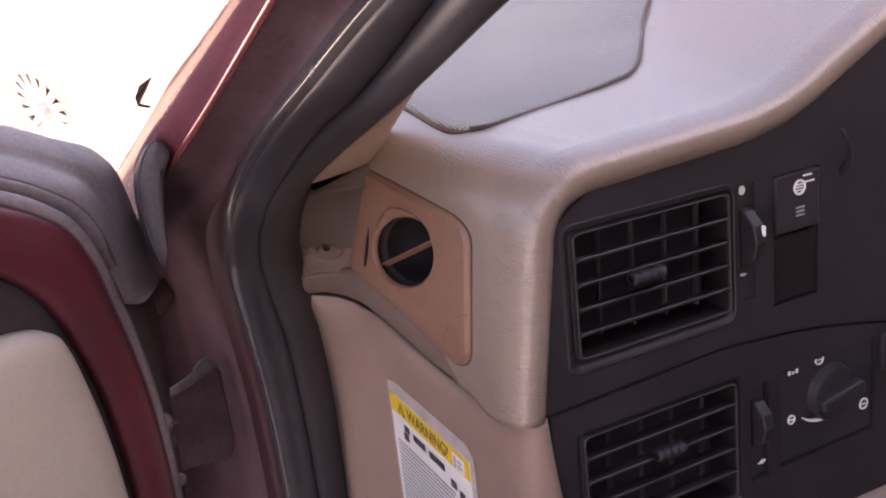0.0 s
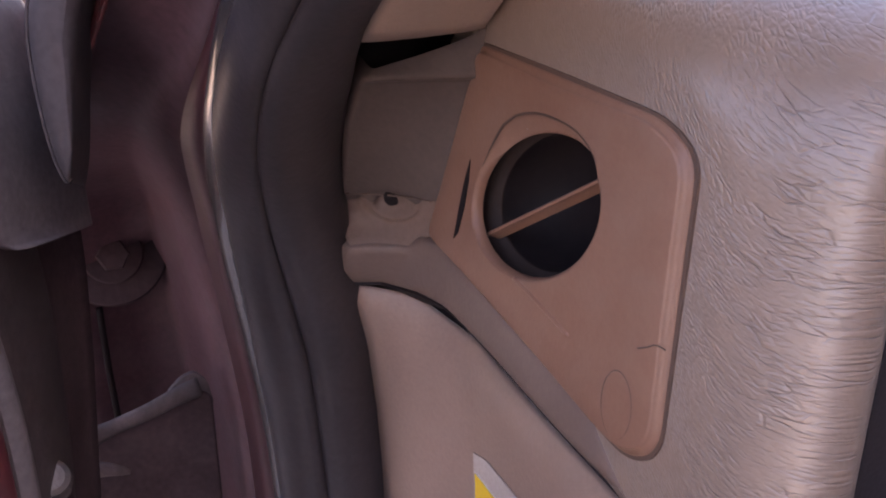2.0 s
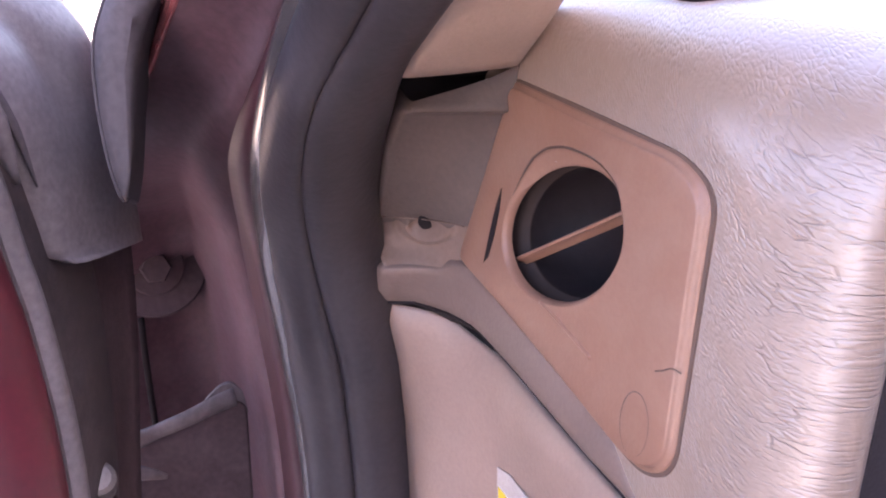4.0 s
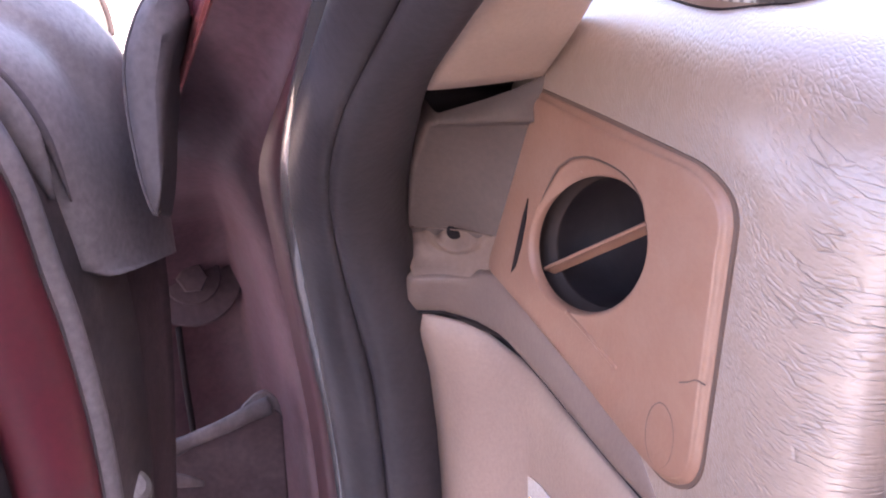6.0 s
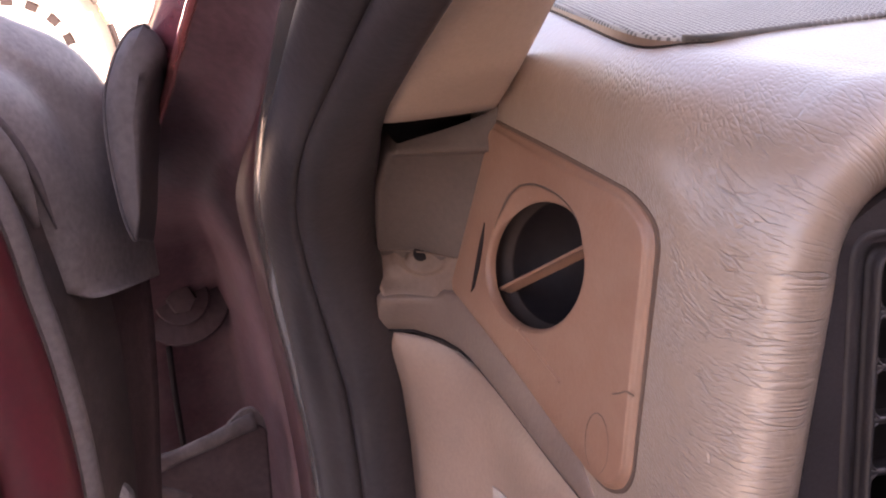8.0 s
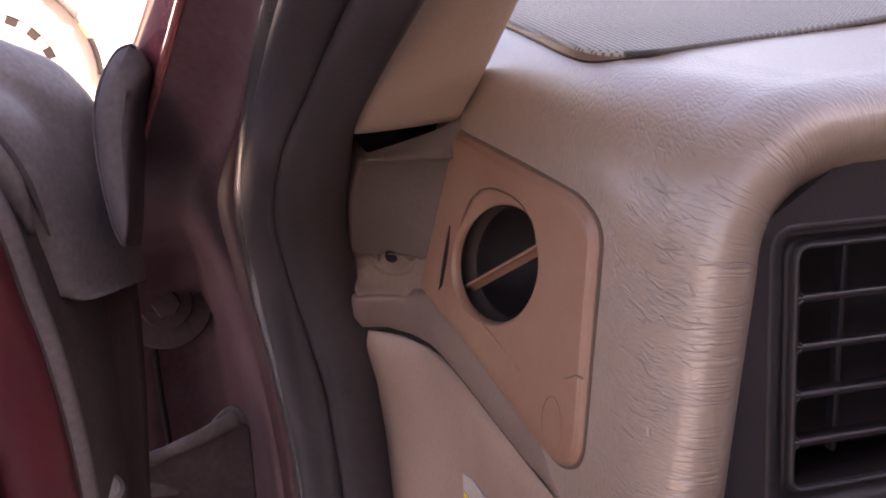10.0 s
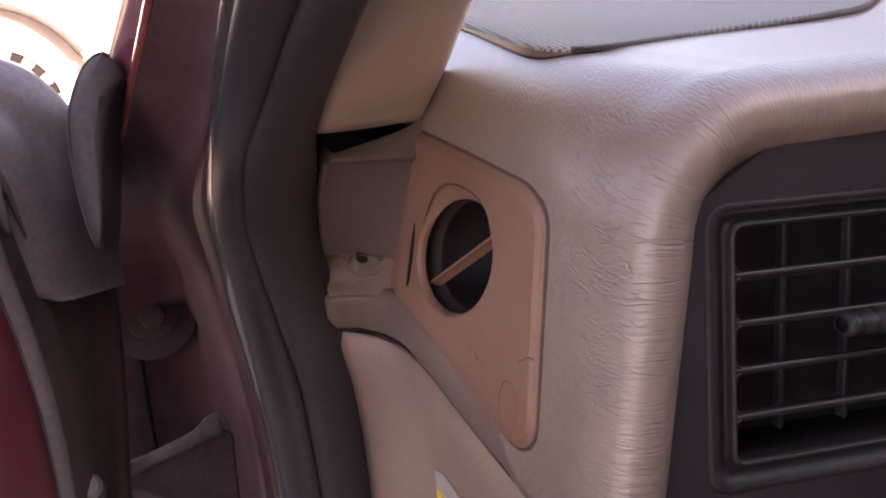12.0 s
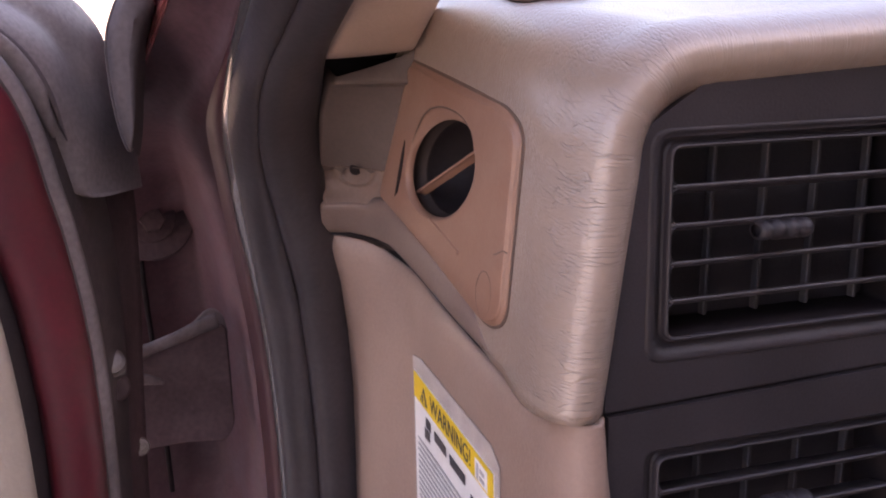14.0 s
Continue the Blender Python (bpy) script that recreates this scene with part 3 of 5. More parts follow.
part("lower_fascia", fascia_plate(lambda x: 0.86, lambda x: seam_z(x) - 0.0022, [V2, (0.1500, 0.1690, 0.9620, 1.0450), (0.1810, 0.2870, 0.9640, 1.0475)], -0.030, 0.85, y=-0.0012), CHARCOAL, dash, "charcoal lower fascia")
part("seam_strip", sheet([[(x, 0.004, seam_z(x) - 0.004), (x, 0.004, seam_z(x) + 0.002)] for x in [lerp(-0.030, 0.85, k / 30) for k in range(31)]], 0.002), BLACK, dash)


def vent(name, x0, x1, z0, z1, slats, dividers, knob, label, y=0.0):
    """A face vent: a stepped bezel, openings with rounded ends between deep slats, upright vanes far behind them, and a slide knob."""
    t = thing(name, ((x0 + x1) / 2, 0.03, z0), label, "air vent", group="fascia vents")
    out = rounded([Vector(p) for p in ((x0 - 0.012, z0 - 0.011), (x1 + 0.004, z0 - 0.011), (x1 + 0.004, z1 + 0.009), (x0 - 0.012, z1 + 0.009))], 0.010)
    mid = rounded([Vector(p) for p in ((x0 - 0.0022, z0 - 0.0022), (x1 + 0.002, z0 - 0.0022), (x1 + 0.002, z1 + 0.0022), (x0 - 0.0022, z1 + 0.0022))], 0.007)
    ins = rounded([Vector(p) for p in ((x0 + 0.0005, z0 + 0.0005), (x1 - 0.001, z0 + 0.0005), (x1 - 0.001, z1 - 0.0005), (x0 + 0.0005, z1 - 0.0005))], 0.0045)
    rows = [[(p.x, y + 0.012, p.y) for p in out], [(p.x, y - 0.0005, p.y) for p in out]]
    for a, b, f, d in ((out, mid, 0.12, -0.0011), (out, mid, 0.30, -0.0009), (out, mid, 0.55, 0.0010), (out, mid, 0.85, 0.0042), (out, mid, 1.0, 0.0050), (mid, ins, 0.12, 0.0020), (mid, ins, 0.30, 0.0002), (mid, ins, 0.55, -0.0006), (mid, ins, 0.80, -0.0004), (mid, ins, 1.0, 0.0010), (mid, ins, 1.0, 0.0025)):
        rows.append([(lerp(p.x, q.x, f), y + d, lerp(p.y, q.y, f)) for p, q in zip(a, b)])
    part("bezel", sheet([r + r[:1] for r in rows]), CHARCOAL, t, smooth=True)
    # Inner walls are blackened so that the openings hold their shade.
    part("duct_wall", sheet([[(p.x, y + d, p.y) for p in ins + ins[:1]] for d in (0.0024, 0.020, 0.032)]), BLACK, t)
    for z in slats:
        prof = [(0.0180, -0.0011), (0.0012, -0.0014), (0.0002, -0.0008), (0.0, 0.0), (0.0002, 0.0008), (0.0012, 0.0014), (0.0180, 0.0011)]
        bm = sheet([[(x, y + d, z + h - d * 0.30) for d, h in prof] for x in (x0 + 0.0002, lerp(x0, x1, 0.5), x1 - 0.0006)])
        part("slat", bm, SLAT, t, smooth=True)
        for dz, away in ((0.0011, 1), (-0.0011, -1)):
            curve = [(x0 + 0.0002, y + 0.0007, z + dz + away * 0.0026), (x0 + 0.0007, y + 0.0006, z + dz + away * 0.0010), (x0 + 0.0022, y + 0.0005, z + dz - away * 0.0002)]
            part("corner_fillet", tube(spline(curve, 6), 0.0006, 6), SLAT, t, smooth=True)
    for x in dividers:
        bm = block(x - 0.0012, x + 0.0012, y + 0.0215, y + 0.0265, z0 + 0.002, z1 - 0.002, 0.0005, 1)
        for v in bm.verts:
            v.co.x += (v.co.z - z1) * 0.03
        part("vane", bm, VANE, t)
    kx0, kx1, kz = knob
    rings = []
    for f, r in ((0.0, 0.0030), (0.01, 0.0044), (0.10, 0.0050), (0.17, 0.0050), (0.20, 0.0040), (0.24, 0.0041), (0.29, 0.0050), (0.42, 0.0053), (0.46, 0.0043), (0.50, 0.0043), (0.54, 0.0053), (0.66, 0.0053), (0.70, 0.0043), (0.74, 0.0043), (0.78, 0.0053), (0.93, 0.0052), (0.99, 0.0044), (1.0, 0.0030)):
        rings.append([(lerp(kx0, kx1, f), y - 0.0015 - 1.25 * r * math.cos(a), kz + r * 0.96 * math.sin(a)) for a in [2 * math.pi * k / 18 for k in range(18)]])
    part("knob", sheet(rings, closed=True), CHARCOAL, t, "ribbed black slide knob", smooth=True)
    part("duct", slab([(x0 - 0.002, y + 0.031, z0 - 0.002), (x1 + 0.002, y + 0.031, z0 - 0.002), (x1 + 0.002, y + 0.031, z1 + 0.002), (x0 - 0.002, y + 0.031, z1 + 0.002)], (0, 0.004, 0)), CHARCOAL, t)
    return t


vent("air_vent", 0.0, 0.1345, 1.1115, 1.2005, [1.1827, 1.1649, 1.1471, 1.1293], [0.0060, 0.0355, 0.0650, 0.0945, 0.1240], (0.0435, 0.0715, 1.1598), "black rectangular dashboard air vent with horizontal slats")
vent("air_vent", -0.002, 0.1375, 0.9550, 1.0510, [1.0340, 1.0150, 0.9960, 0.9760], [0.0040, 0.0340, 0.0640, 0.0940, 0.1240], (0.057, 0.083, 1.0180), "black lower air vent with horizontal slats")


def thumbwheel(x, z0, z1, wz, label):
    t = thing("thumbwheel", (x, 0.01, z0), label, "vent control", group="vent thumbwheels")
    part("backing", block(x - 0.0085, x + 0.0085, 0.0035, 0.012, z0 - 0.006, z1 + 0.006, 0.001, 1), SLAT, t)
    bm = bmesh.new()
    rings = []
    n, r = 36, (z1 - z0) * 0.30
    for xx, rr in ((x - 0.005, r - 0.001), (x - 0.004, r), (x + 0.004, r), (x + 0.005, r - 0.001)):
        rings.append([bm.verts.new((xx, 0.010 + (rr + (0.0007 if k % 3 == 0 else 0)) * math.cos(2 * math.pi * k / n), wz + (rr + (0.0007 if k % 3 == 0 else 0)) * math.sin(2 * math.pi * k / n))) for k in range(n)])
    for a, b in zip(rings, rings[1:]):
        for k in range(n):
            bm.faces.new((a[k], a[(k + 1) % n], b[(k + 1) % n], b[k]))
    bm.faces.new(rings[0])
    bm.faces.new(rings[-1])
    part("wheel", bm, CHARCOAL, t, "ribbed black wheel")
    return t


def disc_xz(x, z, rx, rz, y, thick=0.0008, n=16):
    return slab([(x + rx * math.cos(2 * math.pi * k / n), y, z + rz * math.sin(2 * math.pi * k / n)) for k in range(n)], (0, -thick, 0))


tw = thumbwheel(0.1510, 1.120, 1.200, 1.1640, "black ribbed thumbwheel beside the upper vent")
part("symbol", disc_xz(0.1485, 1.2005, 0.0032, 0.0034, 0.0030), WHITE, tw, "white round vent symbol")
part("symbol", slab([(0.142, 0.003, 1.136), (0.148, 0.003, 1.1345), (0.152, 0.003, 1.1358), (0.148, 0.003, 1.1368)], (0, -0.0008, 0)), WHITE, tw, "white crescent symbol")
part("marker", block(0.1525, 0.1545, -0.0155, -0.0120, 1.1680, 1.1760, 0.0006, 1), WHITE, tw, "white marker on the wheel")
tw = thumbwheel(0.1595, 0.968, 1.040, 1.010, "black ribbed thumbwheel beside the lower vent")
part("symbol", slab([(0.1590, 0.002, 0.9735), (0.1640, 0.002, 0.9725), (0.1680, 0.002, 0.9750), (0.1640, 0.002, 0.9765)], (0, -0.0008, 0)), WHITE, tw, "white crescent symbol")

# switches right of the upper vent
sw = thing("switch_pair", (0.20, 0.01, 1.105), "black fog lamp switch above a blank black switch cover", "switch")
key = part("button", block(0.1775, 0.2215, -0.0025, 0.012, 1.1595, 1.2045, 0.0020), SLAT, sw, "black lamp button")
ring_pts = [(0.2000 + 0.0052 * math.cos(a), -0.0030, 1.1930 + 0.0052 * math.sin(a)) for a in [2 * math.pi * k / 20 for k in range(21)]]
part("lamp_symbol", tube(ring_pts, 0.0009, 6, across=Vector((0, 1, 0))), WHITE, key, "white lamp symbol")
for dz in (-0.0022, 0.0, 0.0022):
    part("ray", block(0.1970, 0.2030, -0.0034, -0.0026, 1.1930 + dz - 0.0005, 1.1930 + dz + 0.0005), WHITE, key)
part("ray", block(0.2060, 0.2150, -0.0034, -0.0026, 1.1955, 1.1966), WHITE, key)
part("ray", block(0.2040, 0.2120, -0.0034, -0.0026, 1.2005, 1.2016), WHITE, key)
for dz in (-0.003, 0.0, 0.003):
    part("ray", block(0.1965, 0.2045, -0.0034, -0.0026, 1.1745 + dz - 0.0006, 1.1745 + dz + 0.0006), GREYINK, key)
part("blank_cover", block(0.1775, 0.2215, 0.0005, 0.012, 1.1050, 1.1575, 0.0020), BLACK, sw, "blank black switch cover")

# rotary lamp switch below
rs = thing("lamp_switch", (0.235, 0.01, 0.966), "black rotary lamp switch with white symbols on the fascia", "switch")
face = part("face_plate", block(0.1820, 0.2860, 0.0015, 0.012, 0.9650, 1.0465, 0.0015), SLAT, rs)
bm = bmesh.new()
bmesh.ops.create_cone(bm, cap_ends=True, segments=40, radius1=0.0250, radius2=0.0225, depth=0.008)
bmesh.ops.rotate(bm, verts=bm.verts, cent=(0, 0, 0), matrix=Matrix.Rotation(radians(90), 3, "X"))
bmesh.ops.translate(bm, verts=bm.verts, vec=(0.2370, -0.0025, 1.0130))
dial = part("dial", bm, SLAT, rs, "round black dial")
grip = block(-0.023, 0.023, -0.020, -0.008, -0.0055, 0.0055, 0.0025, 2)
bmesh.ops.rotate(grip, verts=grip.verts, cent=(0, 0, 0), matrix=Matrix.Rotation(radians(-8), 3, "Y"))
bmesh.ops.translate(grip, verts=grip.verts, vec=(0.2370, 0.004, 1.0140))
part("grip", grip, SLAT, dial, "raised grip bar")
crescent = spline([(0.2030, -0.0022, 1.0015), (0.2100, -0.0024, 0.9972), (0.2190, -0.0024, 0.9945), (0.2280, -0.0024, 0.9932), (0.2350, -0.0022, 0.9945)], 15)
part("marker", tube(crescent, [0.0004 + 0.0011 * math.sin(math.pi * k / 14) for k in range(15)], 8, across=Vector((0, 1, 0))), WHITE, rs, "white crescent pointer", smooth=True)
for x, z, r in ((0.1950, 1.0010, 0.0035), (0.2255, 1.0475 - 0.0030, 0.0040), (0.2770, 0.9890, 0.0045)):
    ring_pts = [(x + r * math.cos(a), 0.0012, z + r * math.sin(a)) for a in [2 * math.pi * k / 16 for k in range(17)]]
    part("symbol", tube(ring_pts, 0.0008, 6, across=Vector((0, 1, 0))), WHITE, face, "white lamp symbol")
    part("symbol", block(x - r * 0.55, x + r * 0.55, 0.0006, 0.0016, z - 0.0005, z + 0.0005), WHITE, face)
for dx in (-0.004, 0.0, 0.004):
    part("symbol", block(0.1970 + dx - 0.0011, 0.1970 + dx + 0.0011, 0.0006, 0.0016, 1.0405, 1.0428 + (0.0012 if dx else 0)), WHITE, face)

# blank control right of the dial and the stalk before the instruments
ct = thing("dimmer_control", (0.305, 0.01, 1.00), "small black dimmer control with a white symbol", "switch")
part("housing", block(0.2920, 0.3350, -0.0060, 0.012, 1.0150, 1.0480, 0.003), CHARCOAL, ct)
part("symbol", block(0.2960, 0.3050, -0.0068, -0.0058, 1.0350, 1.0410, 0.0004, 1), WHITE, ct)
hood = thing("column_stalk", (0.247, 0.0, 1.195), "slim dark control stalk before the instruments", "stalk")
part("stalk", tube(spline([(0.247, 0.001, 1.195), (0.246, -0.008, 1.205), (0.241, -0.012, 1.220), (0.235, -0.010, 1.232)], 10), [0.0028 - 0.00015 * k for k in range(10)], 12), CHARCOAL, hood, "slim dark control stalk", smooth=True)

lower = thing("lower_dash_pad", (0.35, 0.0, 0.80), "beige padded lower dashboard panel below the switches", "trim panel")
rows = []
for k in range(24):
    x = lerp(0.215, 0.60, k / 23)
    z = 0.905 - 0.02 * (x - 0.26) - 0.10 * max(0.0, 0.262 - x) ** 1.2 * 8
    rows.append([(x, 0.010, z), (x, -0.004, z - 0.001), (x, -0.012, z - 0.006), (x, -0.016, z - 0.016), (x, -0.017, z - 0.05), (x, -0.010, z - 0.16)])
part("padding", sheet(rows, 0.004), KNEE, lower, smooth=True)

# ---- knee panel under the dashboard's end ----
knee = thing("knee_panel", (-0.02, 0.15, 0.75), "pale beige plastic knee panel, scuffed and dusty", "trim panel")


def knee_x(y):
    return -0.0515 - 0.085 * y


# inner line of the door seal, which the trim meets
SEAL_Z, SEAL_X, SEAL_Y = (0.70, 0.88, 0.95, 1.00, 1.04, 1.08, 1.11, 1.14), (-0.081, -0.081, -0.081, -0.082, -0.085, -0.091, -0.099, -0.107), (0.305, 0.298, 0.294, 0.289, 0.285, 0.275, 0.264, 0.251)


def knee_end(z):
    """Where the knee panel, turned towards the driver, meets the seal."""
    zf = 1.26 - (1.26 - z) / 0.965
    return Vector((-0.205 + (table(zf, SEAL_Z, SEAL_X) + 0.205) * 0.965 - 0.0065, -0.28 + (table(zf, SEAL_Z, SEAL_Y) + 0.28) * 0.965, z))


rows = []
for k in range(34):
    f = (k / 33) ** 1.5
    row = []
    edge = table(f, (0, 0.08, 0.3, 1), (-0.030, -0.0275, -0.018, -0.004))
    front = [(edge + 0.002, 0.012), (edge - 0.001, 0.001), (edge - 0.006, -0.0065), (edge - 0.013, -0.0065), (knee_x(0.01) + 0.0035, -0.001), (knee_x(0.012), 0.012)]
    roll_in = 0.0050 * max(0.0, 1 - f * 26) ** 2
    for x, y in front:
        row.append((x, y, lerp(1.0768, 0.74, f)))
    for y in (0.02, 0.035, 0.055, 0.08, 0.105, 0.135, 0.165, 0.185, 0.198):
        row.append((knee_x(y) + roll_in, y, lerp(knee_top(y), 0.74, f)))
    turn = Vector((-0.0785, 0.2235, 0))
    for g in (0.0, 0.14, 0.30, 0.5, 0.75, 1.0):
        z = lerp(lerp(1.1128, 1.1211, g ** 0.45), 0.74, f)
        p = turn.lerp(knee_end(z), g)
        bow = 0.003 * math.sin(math.pi * g)
        row.append((p.x - bow * 0.6, p.y + bow * 0.3 + roll_in * g + roll_in * 0.6, z))
    rows.append(row)
part("moulding", sheet(rows, 0.003), KNEE, knee, smooth=True)


def sill_line(z_of, off=0.0):
    """Points along the end of the dashboard: down its side, then round the corner towards the door."""
    pts = [on_side(y, z_of(y), off) for y in [0.020 + 0.0115 * k for k in range(16)]]
    for x, y, t in ((-0.0875, 0.2055, 0.20), (-0.0910, 0.2125, 0.24), (-0.0970, 0.2180, 0.27), (-0.1070, 0.2220, 0.30), (-0.1150, 0.2255, 0.32), (-0.1172, 0.2320, 0.33)):
        z = z_of(t)
        pts.append(Vector((x - off * 0.3, y - off + 0.95 * (1.1440 - z) * min(1.0, (-0.079 - x) / 0.018), z)))
    return pts


def gap_z(y):
    """Height of the gap between the sill and the knee panel; past 0.2 it counts along the turned part."""
    return table(y, (-0.02, 0.022, 0.039, 0.068, 0.101, 0.146, 0.179, 0.193, 0.22, 0.25, 0.34), (1.0795, 1.0812, 1.0856, 1.0920, 1.1001, 1.1123, 1.1200, 1.1216, 1.1210, 1.1209, 1.1209))


# A black sheet stands for the shade inside the joint.
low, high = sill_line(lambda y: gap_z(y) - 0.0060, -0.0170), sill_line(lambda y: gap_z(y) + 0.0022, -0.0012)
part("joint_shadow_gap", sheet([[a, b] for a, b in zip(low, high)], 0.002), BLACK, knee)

# warning label on it
label = thing("warning_label", (knee_x(0.13), 0.13, 0.95), "white and yellow warning label stuck to the knee panel", "label")


def on_knee(y, z, off):
    return Vector((knee_x(y) - off, y, z))


def label_point(u, v, off):
    """u along the label's width from its front upper corner towards the driver, v down, in metres."""
    return on_knee(0.1910 - u, 1.0400 - 0.175 * u - v, off)


LW, LH = 0.1175, 0.135
part("film", slab([label_point(-0.003, -0.0085, 0.0005), label_point(0.010, -0.0125, 0.0005), label_point(LW - 0.004, -0.0145, 0.0005), label_point(LW + 0.006, -0.0075, 0.0005), label_point(LW + 0.006, LH, 0.0005), label_point(-0.003, LH, 0.0005)], (-0.0005, 0, 0)), FILM, label, "clear film margin")
part("paper", slab([label_point(u, v, 0.0010) for u, v in ((0, 0), (LW, 0), (LW, LH - 0.003), (0, LH - 0.003))], (-0.0004, 0, 0)), PAPER, label)
part("yellow_band", slab([label_point(u, v, 0.0015) for u, v in ((0, 0), (LW, 0), (LW, 0.0165), (0, 0.0165))], (-0.0003, 0, 0)), YELLOW, label, "yellow warning band")


def label_mark(u0, u1, v0, v1, mat, name="text_bar", off=0.0019):
    return part(name, slab([label_point(u, v, off) for u, v in ((u0, v0), (u1, v0), (u1, v1), (u0, v1))], (-0.0002, 0, 0)), mat, label)


part("triangle", slab([label_point(u, v, 0.0019) for u, v in ((0.0175, 0.0030), (0.0235, 0.0140), (0.0115, 0.0140))], (-0.0002, 0, 0)), INK, label, "black warning triangle")
part("triangle_middle", slab([label_point(u, v, 0.0023) for u, v in ((0.0175, 0.0060), (0.0210, 0.0128), (0.0140, 0.0128))], (-0.0002, 0, 0)), YELLOW, label)
label_mark(0.0170, 0.0180, 0.0078, 0.0118, INK, "triangle_stroke", 0.0027)
label_mark(LW - 0.0230, LW - 0.0070, 0.0030, 0.0150, PAPER, "symbol_field")
label_mark(LW - 0.0205, LW - 0.0180, 0.0045, 0.0140, GREYINK, "symbol", 0.0023)
label_mark(LW - 0.0160, LW - 0.0100, 0.0060, 0.0085, GREYINK, "symbol", 0.0023)
label_mark(LW - 0.0160, LW - 0.0100, 0.0105, 0.0130, GREYINK, "symbol", 0.0023)
text = bpy.data.curves.new("warning_word", "FONT")
text.body, text.size, text.extrude, text.align_x, text.align_y = "WARNING!", 0.0150, 0.0001, "CENTER", "CENTER"
word = new("warning_word", text)
bpy.context.view_layer.update()
word_mesh = bpy.data.meshes.new_from_object(word.evaluated_get(bpy.context.evaluated_depsgraph_get()))
bpy.data.objects.remove(word)
bm = bmesh.new()
bm.from_mesh(word_mesh)
for v in bm.verts:
    v.co = label_point(0.0585 + v.co.x * 0.80, 0.0084 - v.co.y, 0.0021 + v.co.z)
part("lettering", bm, INK, label, "black lettering WARNING!")
rnd = random.Random(4)
for u0, u1, v in ((0.020, 0.028, 0.021), (0.034, 0.052, 0.0225), (0.058, 0.080, 0.0235)):
    label_mark(u0, u1, v, v + 0.0062, INK, "heading_bar")
for u0, u1, v in ((0.018, 0.026, 0.0285), (0.088, 0.096, 0.030), (0.100, 0.107, 0.034)):
    label_mark(u0, u1, v, v + 0.0070, INK, "pictogram")
for k in range(22):
    v = 0.041 + k * 0.0040
    label_mark(0.006, 0.006 + rnd.uniform(0.082, 0.104), v, v + 0.0017, GREYINK)

# ---- lower pillar trim, turned towards the driver, with its fixing ----
inner = thing("lower_pillar_trim", (-0.09, 0.25, 1.12), "greige lower pillar trim with a recessed screw hole", "trim panel")
TRIM_N = Vector((-0.10, -0.80, -0.58)).normalized()


def trim_left(z):
    return Vector((table(z, (1.12, 1.150, 1.1635, 1.205, 1.2215, 1.2275, 1.2320, 1.2400), (-0.1160, -0.1165, -0.1190, -0.1245, -0.1230, -0.1190, -0.1070, -0.0800)), table(z, (1.147, 1.152, 1.158, 1.1635, 1.2255, 1.24), (0.2290, 0.2330, 0.2345, 0.2330, 0.1685, 0.1700)), z))


def trim_fold(z):
    y = fold_y(z) - 0.003
    return Vector((side_x(y, z) - 0.0012, y, z))


def trim_point(f, z, off=0.0):
    a, b = trim_fold(z), trim_left(z)
    p = Vector((lerp(a.x, b.x, f), lerp(a.y, b.y, 1 - (1 - f) ** 2.2), z))
    return p - TRIM_N * (0.010 * max(0.0, (f - 0.90) / 0.10) ** 2) + TRIM_N * off


SCREW_F, SCREW_Z = 0.375, 1.1655
rows = []
for k in range(71):
    f = k / 70
    row = []
    for j in range(84):
        z = lerp(1.1455, lerp(1.2395, 1.2264, f ** 0.85), j / 83)
        off = 0.0030 * math.exp(-((z - 1.2240 - 0.001 * f) / 0.0019) ** 2) * min(1.0, max(0.0, (0.98 - f) / 0.06))
        off -= 0.45 * max(0.0, z - 1.2262)
        if z < 1.1672 + 0.0015 * f:
            off -= 0.0010
        dx, dz = trim_point(f, z).x - trim_point(SCREW_F, SCREW_Z).x, z - SCREW_Z
        rr = math.sqrt(dx * dx + dz * dz * 0.9)
        if dz < 0.0015:
            off += 0.0026 * math.exp(-((rr - 0.0074) / 0.0018) ** 2) - 0.0012 * math.exp(-((rr - 0.0115) / 0.0016) ** 2)
        off -= 0.0022 * math.exp(-(rr / 0.0046) ** 2)
        off += 0.0020 * max(0.0, (1.1545 - z) / 0.0075) ** 2
        row.append(trim_point(f, z, off))
    rows.append(row)
rows.append([p + Vector((-0.0005, 0.03, 0)) for p in rows[-1]])
split = min(range(84), key=lambda j: abs(rows[30][j].z - 1.1672))
part("moulding", sheet([r[split:] for r in rows]), GREIGE, inner, smooth=True)
part("fixing_tab", sheet([r[:split + 1] for r in rows]), DUSTY_TAN, inner, "dusty tan fixing tab", smooth=True)
part("parting_line", tube([trim_point(f, 1.1674 + 0.0015 * f, -0.0003) for f in [0.06 + 0.0455 * k for k in range(20)]], 0.00045, 6, across=Vector((0, 0, 1))), TAN_EDGE, inner)
hole_at = trim_point(SCREW_F, SCREW_Z + 0.0008, -0.0010)
part("screw_hole", slab([hole_at + Vector((0.0040 * math.cos(a), 0, 0.0037 * math.sin(a))) for a in [2 * math.pi * k / 20 for k in range(20)]], (0, 0.0008, 0.0003)), BLACK, inner, "dark screw hole")
# A black sheet stands for the shade below the pillar trim.
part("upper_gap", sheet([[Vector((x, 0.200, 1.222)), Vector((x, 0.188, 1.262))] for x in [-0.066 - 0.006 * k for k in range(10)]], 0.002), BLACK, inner)


